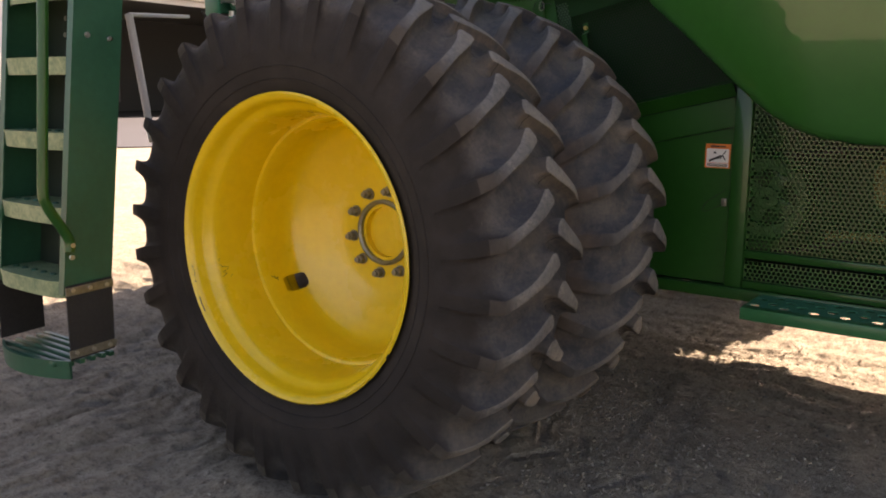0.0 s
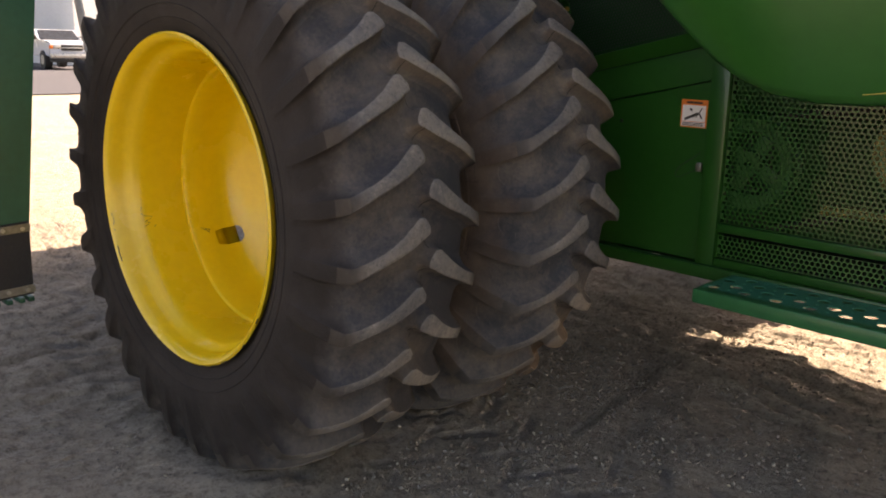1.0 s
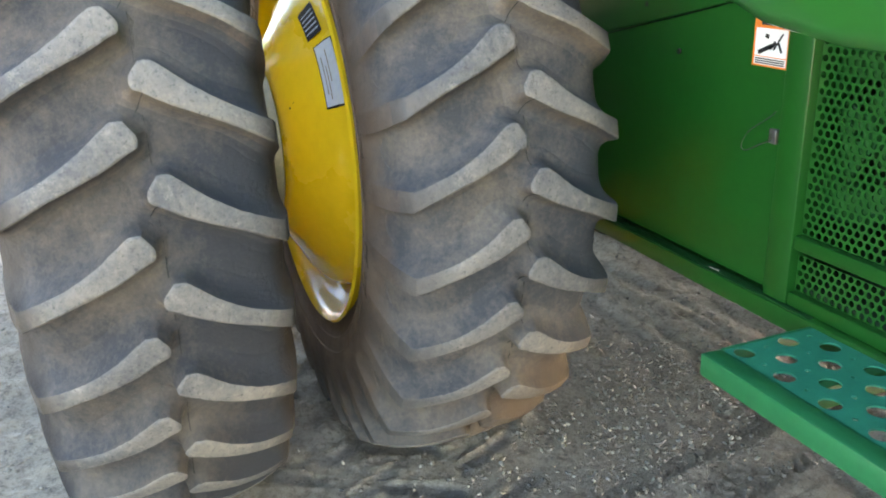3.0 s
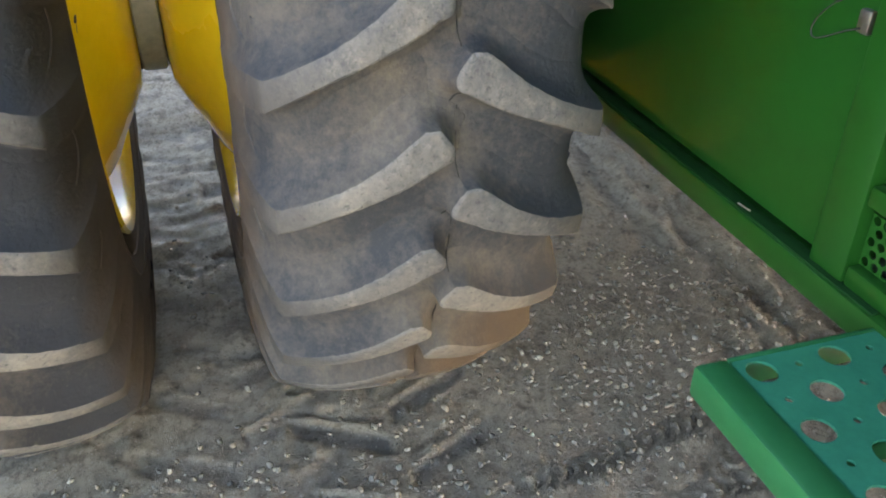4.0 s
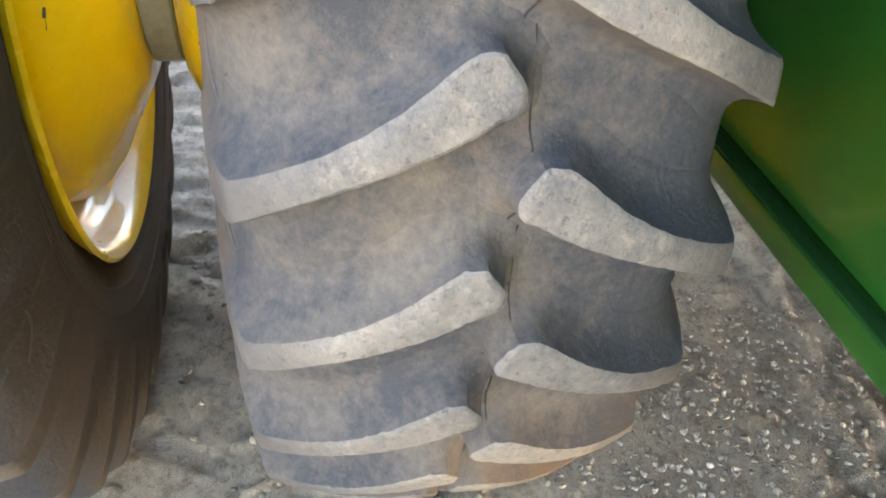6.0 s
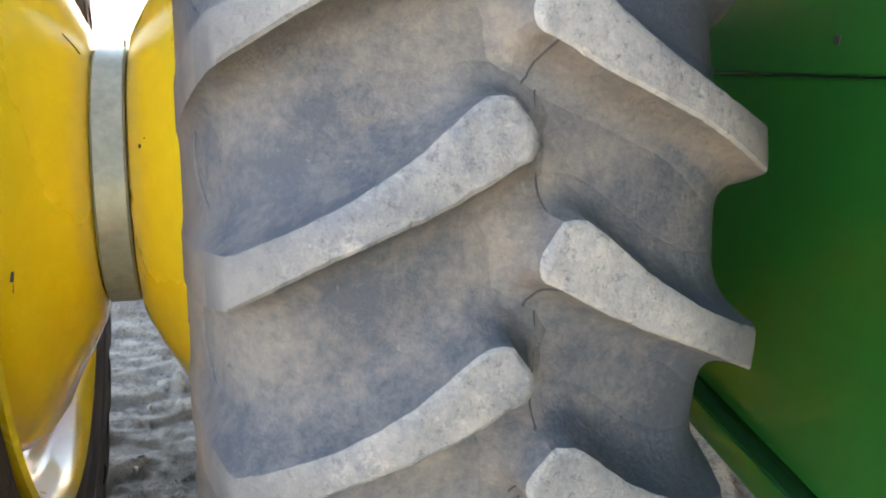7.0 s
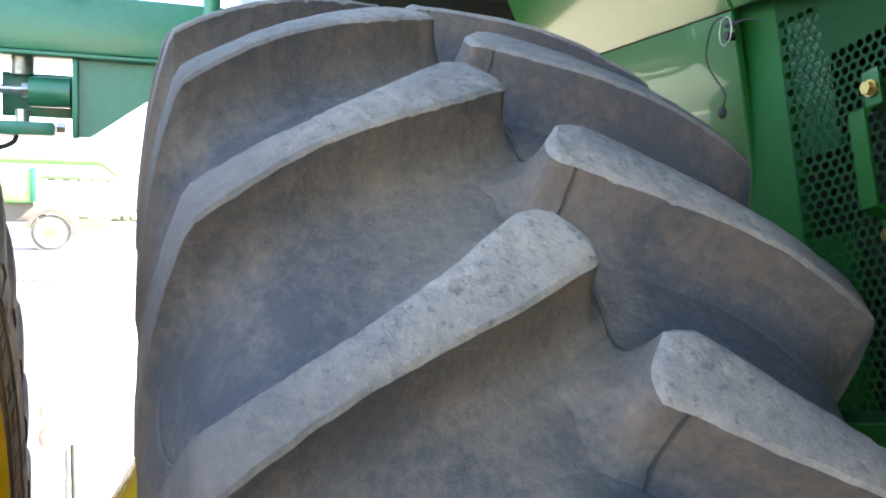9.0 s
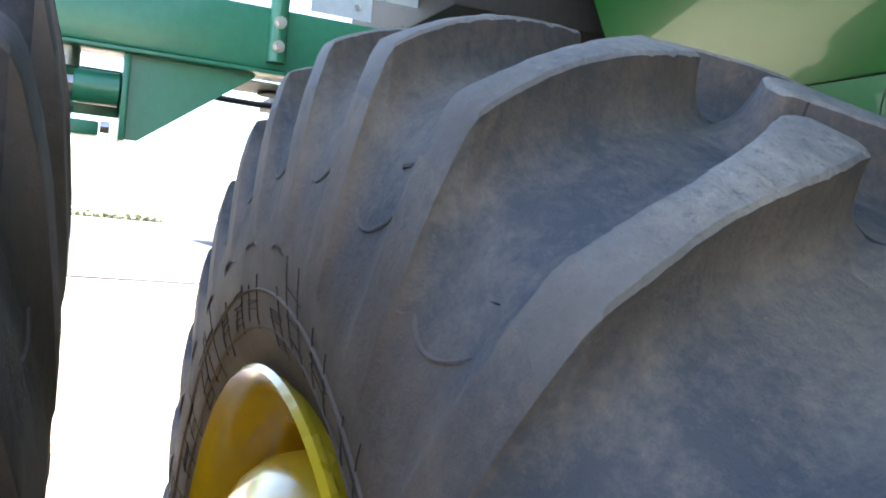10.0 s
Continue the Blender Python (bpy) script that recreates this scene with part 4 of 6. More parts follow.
disc_mark(outer, ((0.405, 2.6, 0.2605), (0.407, 1.6, 0.2598), (0.409, 0.7, 0.2590)), 0.0032)
disc_mark(outer, ((0.405, 2.4, 0.2610), (0.407, 0.2, 0.2603), (0.409, -1.6, 0.2593)), 0.0009)
disc_mark(outer, ((0.293, 66.7, 0.3172), (0.272, 67.6, 0.3275), (0.254, 67.8, 0.3365)), 0.0012)
disc_mark(inner, ((0.2800, 29.2, -0.3395), (0.2790, 28.8, -0.3400), (0.2785, 28.2, -0.3402)), 0.0022)
disc_mark(inner, ((0.2950, 30.6, -0.3325), (0.2945, 30.2, -0.3328)), 0.0012)
rng = random.Random(31)
bm = bmesh.new()
for i in range(26):
    a = rng.uniform(radians(150), radians(330))
    w = rng.uniform(0.004, 0.03)
    for s in range(3):
        aa = a + s * w / 3
        rr = 0.5665 + rng.uniform(-0.003, 0.0008)
        box(bm, -rng.uniform(0.002, 0.007), rng.uniform(0.002, 0.007), -0.0012, 0.0012, -0.0015, 0.0015, m=Matrix.Translation((rr * math.cos(aa), -0.2635, rr * math.sin(aa))) @ Matrix.Rotation(-aa + math.pi / 2, 4, "Y"))
tagged(part("chipped_edge", bm, DARK, outer, "chipped dark paint on the rim flange", smooth=0), kind="stuff")

# grey spacer band between the two discs
bm = bmesh.new()
revolve(bm, [(0.19, 0.346), (0.216, 0.346), (0.221, 0.350), (0.221, 0.394), (0.216, 0.398), (0.19, 0.398)], 96)
part("dual_spacer", bm, BAND, harvester, "weathered grey steel spacer ring between the wheel discs", m=pose(0, 0, AXLE_Z))
# axle and final drive housing
bm = bmesh.new()
revolve(bm, [(0.0, 0.45), (0.16, 0.45), (0.16, 0.95), (0.26, 0.98), (0.30, 1.02), (0.30, 1.30), (0.0, 1.30)], 48, closed=False)
part("final_drive", bm, GREEN_DULL, harvester, "green final drive housing behind the wheels", m=pose(0, 0, AXLE_Z))


# stickers on the inner wheel's dished face, near its top
def dish_point(r, a):
    outside = [(a, y + t) for (a, y), t in zip(DISC, THICK)]
    for (ra, ya), (rb, yb) in zip(outside, outside[1:]):
        if rb <= r <= ra:
            y = ya + (yb - ya) * (ra - r) / (ra - rb)
            return Vector((r * math.cos(a), 0.762 - y - 0.013 - 0.017 * min((0.47 - r) / 0.2, 1), AXLE_Z + r * math.sin(a)))
    return None


def sticker(r0, r1, a0, a1, mat_, lift, label=""):
    bm = bmesh.new()
    g = []
    for i in range(7):
        row = []
        for j in range(5):
            p = dish_point(r0 + (r1 - r0) * j / 4, a0 + (a1 - a0) * i / 6)
            row.append(bm.verts.new(p + Vector((0, -lift, 0)) + Vector((p.x, 0, p.z - AXLE_Z)).normalized() * lift))
        g.append(row)
    for a, b in zip(g, g[1:]):
        for i in range(4):
            bm.faces.new((a[i], a[i + 1], b[i + 1], b[i]))
    return part("sticker", bm, mat_, harvester, label)


sticker(0.402, 0.448, radians(21), radians(46), INK, 0.0025, "dark border of the pale sticker")
sticker(0.405, 0.445, radians(21.7), radians(45.3), BLUEWHITE, 0.004, "pale blue-white sticker with faint lines on the wheel disc")
for r0, a0, a1 in ((0.414, 26, 40), (0.421, 24, 36), (0.428, 30, 42)):
    sticker(r0, r0 + 0.0022, radians(a0), radians(a1), BAND, 0.0052)
sticker(0.392, 0.436, radians(50), radians(66), INK, 0.003, "small black sticker with pale lines on the wheel disc")
for k in range(5):
    sticker(0.397, 0.431, radians(52 + 2.4 * k), radians(52.7 + 2.4 * k), BLUEWHITE, 0.0045)


# ---- side of the body ----
WALL_Y = 1.33
# upper cover group: tilted 12.5 degrees about this corner
U0 = Vector((0.29, 0, 1.405))
TA = radians(12.5)


def up(u, v, y):
    return Vector((U0.x + u * math.cos(TA) - v * math.sin(TA), y, U0.z + u * math.sin(TA) + v * math.cos(TA)))


def rail(name, x0, x1, y0, y1, z0, z1, mat_=None, bevel=0.004, label="", parent=None):
    return part(name, boxed(x0, x1, y0, y1, z0, z1, bevel=bevel), mat_ or GREEN, parent or harvester, label)


# closed hull behind the panels; unseen bodies added to cast the machine's shade
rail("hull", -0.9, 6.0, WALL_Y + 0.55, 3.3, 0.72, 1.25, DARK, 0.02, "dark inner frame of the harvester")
rail("upper_hull", -0.25, 6.0, WALL_Y + 0.45, 3.87, 1.25, 3.7, GREEN_DULL, 0.05, "unseen green upper body block that casts the machine's shadow")
# overhang out of view, added to block sky light above the wheels
rail("shade_overhang", -0.28, 6.0, 0.95, WALL_Y + 0.44, 2.76, 3.6, GREEN_DULL, 0.05, "unseen green overhang added to block sky above the wheels")
# bulkheads added to stop sky showing through the screen
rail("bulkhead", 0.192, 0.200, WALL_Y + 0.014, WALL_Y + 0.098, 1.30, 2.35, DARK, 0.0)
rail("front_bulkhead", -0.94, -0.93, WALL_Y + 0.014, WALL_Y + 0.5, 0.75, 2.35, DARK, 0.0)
rail("cab", -3.22, -0.30, 1.45, 3.9, 2.25, 3.9, DARK, 0.12, "unseen dark cab block that casts the front shade")
# feeder and axle blocks, unseen, added to close off light under the body
rail("feeder_block", -3.3, -0.9, 1.9, 3.3, 0.32, 1.7, DARK, 0.05, "unseen dark feeder house block that closes off light ahead of the axle")
rail("axle_block", -0.24, 0.24, 1.42, 4.0, 0.55, 1.12, DARK, 0.03, "unseen dark axle block that closes off light under the body")
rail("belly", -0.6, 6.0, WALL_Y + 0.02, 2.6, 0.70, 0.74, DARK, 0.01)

# lower door panel, with its sloped top seam
bm = bmesh.new()
slab(bm, [(-0.10, WALL_Y, 0.708), (1.082, WALL_Y, 0.708), (1.082, WALL_Y, 1.387), (-0.10, WALL_Y, 1.125)], (0, 0.012, 0))
bmesh.ops.bevel(bm, geom=bm.edges[:], offset=0.003, segments=2, affect="EDGES")
door = part("side_door", bm, GREEN, harvester, "smooth glossy green lower side door with latch")
# band above the door, with a folded ledge
bm = bmesh.new()
slab(bm, [up(-0.40, -0.185, WALL_Y - 0.006), up(0.79, -0.185, WALL_Y - 0.006), up(0.79, -0.062, WALL_Y - 0.006), up(-0.40, -0.062, WALL_Y - 0.006)], (0, 0.012, 0))
bmesh.ops.bevel(bm, geom=bm.edges[:], offset=0.003, segments=2, affect="EDGES")
band = part("side_band", bm, GREEN, harvester, "green folded sheet band above the door")
bm = bmesh.new()
slab(bm, [up(-0.40, -0.058, WALL_Y - 0.006), up(0.80, -0.058, WALL_Y - 0.006), up(0.80, -0.002, WALL_Y - 0.040), up(-0.40, -0.002, WALL_Y - 0.040)], (0, 0.010, 0.002))
part("ledge", bm, GREEN, band)
bm = bmesh.new()
c = up(0.243, -0.139, WALL_Y - 0.0075)
box(bm, c.x - 0.006, c.x + 0.006, c.y - 0.001, c.y + 0.004, c.z - 0.006, c.z + 0.006)
part("square_hole", bm, INK, band)
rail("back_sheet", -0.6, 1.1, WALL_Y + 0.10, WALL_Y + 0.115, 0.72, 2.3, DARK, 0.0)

# sill beam under the door, and the post beside the screen
rail("sill", -0.60, 3.4, WALL_Y - 0.037, WALL_Y + 0.06, 0.649, 0.700, GREEN, 0.006, "green sill beam along the bottom of the side")
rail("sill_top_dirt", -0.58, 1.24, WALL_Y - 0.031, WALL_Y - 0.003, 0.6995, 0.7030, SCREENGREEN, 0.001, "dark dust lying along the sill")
part("straw_bit", rod(bmesh.new(), (0.905, WALL_Y - 0.026, 0.7048), (0.935, WALL_Y - 0.022, 0.7048), 0.0016, 6), CLOD, harvester, "pale bit of straw on the sill")
rail("screen_post", 1.086, 1.160, WALL_Y - 0.022, WALL_Y + 0.05, 0.702, 1.62, GREEN, 0.005, "green upright beside the perforated screen")
rail("screen_bar", 1.162, 3.4, WALL_Y - 0.020, WALL_Y + 0.012, 0.835, 0.868, GREEN, 0.005, "green cross bar of the perforated screen")
rail("screen_foot", 1.162, 3.4, WALL_Y - 0.020, WALL_Y + 0.012, 0.702, 0.735, GREEN, 0.005)


def lower_screen(z0, z1):
    bm = bmesh.new()
    holed(bm, screen_cells(1.162, 3.3, z0, z1, 0.0195, 0.0073), 0.003, lambda u, v, d: Vector((u, WALL_Y + d, v)), n=12)
    bmesh.ops.remove_doubles(bm, verts=bm.verts, dist=0.00005)
    return part("perforated_screen", bm, GREEN, harvester, "green sheet metal screen punched with round holes", smooth=0)


lower_screen(0.869, 1.50)
lower_screen(0.736, 0.834)

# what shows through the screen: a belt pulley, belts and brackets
# inner wall wears the darkened screen green, so the pulley stands out
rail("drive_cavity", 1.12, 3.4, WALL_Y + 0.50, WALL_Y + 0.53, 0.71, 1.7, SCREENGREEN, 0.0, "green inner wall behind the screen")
def belt_pulley(x, y, z, r, m_, label=""):
    """A grooved rim on four flat spokes and a boss."""
    wheel = part("pulley", belt_rim(r), m_, harvester, label, m=pose(x, y, z))
    for k in range(4):
        a = 0.5 + k * math.pi / 2
        bm = boxed(0.03, r * 0.66, 0.0, 0.012, -0.030, 0.030, bevel=0.004)
        part("spoke", bm, m_, wheel, m=Matrix.Rotation(a, 4, "Y"))
    bm = bmesh.new()
    revolve(bm, [(0.012, -0.02), (0.048, -0.02), (0.052, 0.0), (0.052, 0.04), (0.012, 0.04)], 32)
    part("boss", bm, GREEN_DULL, wheel)


def belt_rim(r):
    bm = bmesh.new()
    revolve(bm, [(r * 0.62, 0.0), (r * 0.66, -0.012), (r * 0.90, -0.016), (r, -0.035), (r, -0.018), (r - 0.02, 0.0), (r, 0.018), (r, 0.05), (r * 0.62, 0.05)], 56)
    return bm


belt_pulley(1.215, WALL_Y + 0.090, 1.09, 0.185, GREEN_DULL, "green spoked belt pulley behind the screen")
belt_pulley(1.78, WALL_Y + 0.22, 1.17, 0.17, SUNLITDRIVE, "belt pulley behind the screen, sunlight put into its yellow colour")
for a, b, r, mm in (((1.2, 1.25), (1.8, 1.35), 0.016, BLACK), ((1.2, 0.81), (1.8, 0.99), 0.016, BLACK), ((1.55, 1.42), (2.6, 1.30), 0.03, SUNLITDRIVE), ((2.15, 0.78), (2.15, 1.5), 0.02, GREEN), ((1.42, 0.92), (3.0, 0.98), 0.022, SUNLITDRIVE)):
    part("drive_rod", rod(bmesh.new(), (a[0], WALL_Y + 0.30, a[1]), (b[0], WALL_Y + 0.30, b[1]), r, 12), mm, harvester)
rail("chain_guard", 1.98, 2.7, WALL_Y + 0.25, WALL_Y + 0.30, 1.05, 1.38, SUNLITDRIVE, 0.02, "yellow guard behind the screen, coloured as sunlit")

# tread plate below the screen
PX0, PX1, PY0, PY1, PZ = 1.250, 2.95, 1.005, WALL_Y - 0.022, 0.690
step = tagged(new("service_step"), "green tread plate step punched with large and small holes")
step.parent = harvester
bm = bmesh.new()
cells = []
nx = 29
cw, ch = 0.0566, 0.0572
for i in range(nx):
    for j in range(5):
        big = (i + j) % 2 == 0 and j < 4
        cells.append((PX0 + 0.010 + cw * (i + 0.5), PY0 + 0.052 + ch * (j + 0.5) - ch * 0.0, cw, ch, 0.0215 if big else (0.0055 if j < 4 else 0)))
holed(bm, cells, -0.004, lambda u, v, d: Vector((u, v, PZ + d)), n=16, back=True)
bmesh.ops.remove_doubles(bm, verts=bm.verts, dist=0.0001)
part("tread_plate", bm, STEPTEAL, step, smooth=0)
x1 = PX0 + 0.010 + cw * nx
part("front_lip", boxed(PX0, x1, PY0, PY0 + 0.052, PZ - 0.050, PZ + 0.001, bevel=0.007), STEPGREEN, step)
part("end_lip", boxed(PX0, PX0 + 0.010, PY0 + 0.050, PY1, PZ - 0.050, PZ + 0.001, bevel=0.004), STEPGREEN, step)
for x in (1.42, 2.3):
    part("bracket", boxed(x, x + 0.04, PY0 + 0.053, PY1 + 0.02, PZ - 0.055, PZ - 0.006, bevel=0.004), GREEN_DULL, step)

# door latch with a thin wire cable
bm = boxed(1.048, 1.072, WALL_Y - 0.014, WALL_Y - 0.001, 1.050, 1.084, bevel=0.004)
part("latch", bm, STEEL, door, "small steel latch")
bm = bmesh.new()
pipe(bm, [(1.066, WALL_Y - 0.014, 1.125), (1.045, WALL_Y - 0.018, 1.105), (0.995, WALL_Y - 0.02, 1.070), (0.972, WALL_Y - 0.02, 1.035), (0.985, WALL_Y - 0.02, 1.022), (1.03, WALL_Y - 0.016, 1.045), (1.058, WALL_Y - 0.015, 1.058)], 0.0014, 6)
part("latch_cable", bm, BLACK, door)
part("knob", rod(bmesh.new(), (0.70, WALL_Y - 0.001, 1.215), (0.70, WALL_Y - 0.006, 1.215), 0.007, 10), DARK, door)


def decal(parent, x0, x1, z0, z1, y):
    """Orange and white warning sticker with a black pictogram and unreadable lines."""
    w, h = x1 - x0, z1 - z0

    def bar(u0, u1, v0, v1, m_, lift, rot=0):
        bm = bmesh.new()
        box(bm, -w * (u1 - u0) / 2, w * (u1 - u0) / 2, -0.0005, 0.0005, -h * (v1 - v0) / 2, h * (v1 - v0) / 2)
        part("print", bm, m_, parent, smooth=0, m=pose(x0 + w * (u0 + u1) / 2, y - lift, z0 + h * (v0 + v1) / 2, 0, rot, 0))

    bar(0, 1, 0, 1, ORANGE, 0.001)
    bar(0.06, 0.94, 0.22, 0.80, WHITE, 0.002)
    bar(0.06, 0.94, 0.04, 0.20, WHITE, 0.002)
    for v in (0.06, 0.105, 0.15):
        bar(0.10, 0.90, v, v + 0.025, INK, 0.003)
    bar(0.20, 0.80, 0.86, 0.93, INK, 0.002)
    bar(0.15, 0.58, 0.33, 0.42, INK, 0.003, -24)
    bar(0.45, 0.66, 0.42, 0.50, INK, 0.003, -40)
    bar(0.34, 0.44, 0.60, 0.68, INK, 0.003, 20)
    bar(0.50, 0.90, 0.52, 0.56, INK, 0.003, -55)
    bar(0.66, 0.86, 0.40, 0.45, INK, 0.003, 60)


decal(door, 0.963, 1.073, 1.213, 1.317, WALL_Y - 0.001)

# ---- upper cover: strip, bent perforated screen with a handle ----
part("cover_strip", slab(bmesh.new(), [up(-0.042, -0.03, WALL_Y - 0.034), up(0.036, -0.03, WALL_Y - 0.026), up(0.036, 0.95, WALL_Y - 0.026), up(-0.042, 0.95, WALL_Y - 0.034)], (0, 0.02, 0)), COVERGREEN, harvester, "narrow green strip beside the upper screen")
BEND = 0.055


def upper_place(u, v, d):
    """The front edge of the screen is folded out a little."""
    return up(0.037 + u, v, WALL_Y - 0.026 + 0.012 * min(u / BEND, 1.0) + d)


cover = tagged(new("screen_cover"), "upper green perforated screen cover with a strap handle")
cover.parent = harvester
bm = bmesh.new()
# one sheet over the fold; the holes stop short of its upper edge, lower down behind the fold
holed(bm, screen_cells(0, 0.95, 0.012, 0.95, 0.0140, 0.0055, lambda u, v: v < (0.540 if u < 0.062 else 0.466)), 0.0016, upper_place, n=12)
bmesh.ops.remove_doubles(bm, verts=bm.verts, dist=0.00005)
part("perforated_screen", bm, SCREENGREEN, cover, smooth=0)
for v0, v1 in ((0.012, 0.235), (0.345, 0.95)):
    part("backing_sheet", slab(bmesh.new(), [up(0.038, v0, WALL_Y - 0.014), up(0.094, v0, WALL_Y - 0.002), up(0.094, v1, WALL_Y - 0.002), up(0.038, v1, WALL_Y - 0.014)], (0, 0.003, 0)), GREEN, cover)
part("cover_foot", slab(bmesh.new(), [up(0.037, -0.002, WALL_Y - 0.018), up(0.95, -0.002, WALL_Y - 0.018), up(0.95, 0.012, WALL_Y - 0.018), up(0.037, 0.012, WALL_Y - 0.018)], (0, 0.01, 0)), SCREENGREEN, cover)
hu, hy = 0.160, WALL_Y - 0.017
part("handle", slab(bmesh.new(), [up(hu, 0.234, hy - 0.006), up(hu, 0.245, hy - 0.036), up(hu, 0.361, hy - 0.036), up(hu, 0.372, hy - 0.006), up(hu, 0.372, hy - 0.002), up(hu, 0.357, hy - 0.032), up(hu, 0.249, hy - 0.032), up(hu, 0.234, hy - 0.002)], up(0.024, 0, 0) - up(0, 0, 0)), GREEN, cover, smooth=0)
for v0 in (0.192, 0.370):
    part("handle_tab", slab(bmesh.new(), [up(hu, v0, hy - 0.006), up(hu + 0.024, v0, hy - 0.006), up(hu + 0.024, v0 + 0.045, hy - 0.006), up(hu, v0 + 0.045, hy - 0.006)], (0, 0.005, 0)), GREEN, cover, smooth=0)
    c = up(hu + 0.012, v0 + 0.022, hy - 0.006)
    bm = bmesh.new()
    rod(bm, c, c + Vector((0, -0.004, 0)), 0.0105, 16)
    rod(bm, c + Vector((0, -0.004, 0)), c + Vector((0, -0.011, 0)), 0.008, 6)
    part("bolt", bm, BRASS, cover, "yellow plated bolt")
# ring clip and its lanyard at the top of the strip
rc = Vector((0.166, WALL_Y - 0.072, 1.934))
bm = bmesh.new()
pipe(bm, [rc + Vector((0.013 * math.cos(a), -0.004, -0.006 + 0.020 * math.sin(a))) for a in [i * math.pi / 6 for i in range(13)]], 0.0013, 6, 2)
part("ring_clip", bm, STEEL, cover, "small steel ring clip")
bm = bmesh.new()
rod(bm, rc + Vector((-0.006, 0.0, 0.004)), rc + Vector((0.012, 0.010, 0.005)), 0.0036, 10)
pipe(bm, [rc + Vector((0.010, 0.008, 0.006)), rc + Vector((0.022, 0.014, 0.008)), rc + Vector((0.036, 0.022, 0.005))], 0.0015, 6)
rod(bm, rc + Vector((0.0, -0.004, -0.012)), rc + Vector((0.0, 0.010, -0.012)), 0.006, 10)
part("ring_pin", bm, DARK, cover, "dark hinge pin")
e = Vector((0.148, WALL_Y - 0.064, 1.824))
bm = bmesh.new()
pipe(bm, [rc + Vector((0.004, -0.002, 0.010)), rc + Vector((-0.016, -0.002, 0.016)), rc + Vector((-0.040, 0.002, 0.008)), (0.118, WALL_Y - 0.072, 1.905), (0.128, WALL_Y - 0.070, 1.878), (0.150, WALL_Y - 0.067, 1.852), e + Vector((0.006, 0, 0.014)), e], 0.0014, 6)
part("lanyard", bm, BLACK, cover, "thin black lanyard")
bm = bmesh.new()
bmesh.ops.create_uvsphere(bm, u_segments=10, v_segments=7, radius=0.0075)
bmesh.ops.scale(bm, vec=(0.85, 0.85, 1.25), verts=bm.verts)
part("lanyard_weight", bm, BLACK, cover, m=Matrix.Translation(e + Vector((0, 0, -0.006))))

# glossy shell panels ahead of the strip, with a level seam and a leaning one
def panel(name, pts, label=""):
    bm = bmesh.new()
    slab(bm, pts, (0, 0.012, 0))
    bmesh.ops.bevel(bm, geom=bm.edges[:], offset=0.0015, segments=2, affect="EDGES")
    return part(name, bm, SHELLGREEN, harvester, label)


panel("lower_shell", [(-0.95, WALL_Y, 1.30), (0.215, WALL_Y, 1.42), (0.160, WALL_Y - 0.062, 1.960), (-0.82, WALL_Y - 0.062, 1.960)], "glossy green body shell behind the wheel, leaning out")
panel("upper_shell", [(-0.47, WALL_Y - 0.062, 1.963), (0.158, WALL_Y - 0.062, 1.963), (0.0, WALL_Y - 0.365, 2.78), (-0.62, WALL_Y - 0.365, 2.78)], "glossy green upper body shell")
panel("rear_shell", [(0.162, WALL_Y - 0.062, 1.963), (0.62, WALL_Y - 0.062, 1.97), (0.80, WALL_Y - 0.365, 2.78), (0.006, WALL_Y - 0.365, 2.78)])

# ---- big rounded side shield ----
def shield():
    # lower edge from the front rising corner, along the bottom, to the rear
    edge = [(0.56, 2.35), (0.72, 2.07), (0.885, 1.86), (1.02, 1.745), (1.12, 1.655), (1.22, 1.565), (1.335, 1.468), (1.43, 1.412), (1.53, 1.376), (1.67, 1.357), (1.80, 1.357), (1.95, 1.373), (2.2, 1.42), (2.7, 1.53), (3.6, 1.72), (6.2, 1.9)]
    bm = bmesh.new()
    rings = []
    n = len(edge)
    for i, (x, z) in enumerate(edge):
        ax, az = edge[max(i - 1, 0)]
        bx, bz = edge[min(i + 1, n - 1)]
        t = Vector((bx - ax, 0, bz - az)).normalized()
        inw = Vector((-t.z, 0, t.x))
        ring = []
        for off, y in ((0.07, 1.10), (0.012, 1.02), (0.0, 0.93), (0.0, 0.85), (0.008, 0.828), (0.03, 0.815), (0.10, 0.787), (0.30, 0.718)):
            ring.append(bm.verts.new(Vector((x, y, z)) + inw * off))
        # top of the shield, leaning back
        ring.append(bm.verts.new((max(x + 0.15, 1.2), 0.56, 2.6)))
        ring.append(bm.verts.new((max(x + 0.15, 1.2), 0.74, 3.4)))
        rings.append(ring)
    for a, b in zip(rings, rings[1:]):
        for i in range(len(a) - 1):
            bm.faces.new((a[i], a[i + 1], b[i + 1], b[i]))
    part("side_shield", bm, SHIELDGREEN, harvester, "large glossy green rounded side shield", smooth=60)


shield()


def shield_stripe():
    """A pale yellow pinstripe that follows the shield's lower edge to the rear."""
    bm = bmesh.new()
    rows = []
    for i in range(15):
        x = 1.80 + 0.13 * i
        z = 1.357 + 0.10 * (x - 1.72) + 0.02 * (x - 1.80)
        w = min(0.002 + 0.003 * i, 0.008)
        rows.append([bm.verts.new((x, 0.8105 - 0.0007 * i, z + 0.024)), bm.verts.new((x, 0.8085 - 0.0007 * i, z + 0.024 + w))])
    for a, b in zip(rows, rows[1:]):
        bm.faces.new((a[0], b[0], b[1], a[1]))
    part("pinstripe", bm, PALEYELLOW, harvester, "pale yellow pinstripe")


shield_stripe()

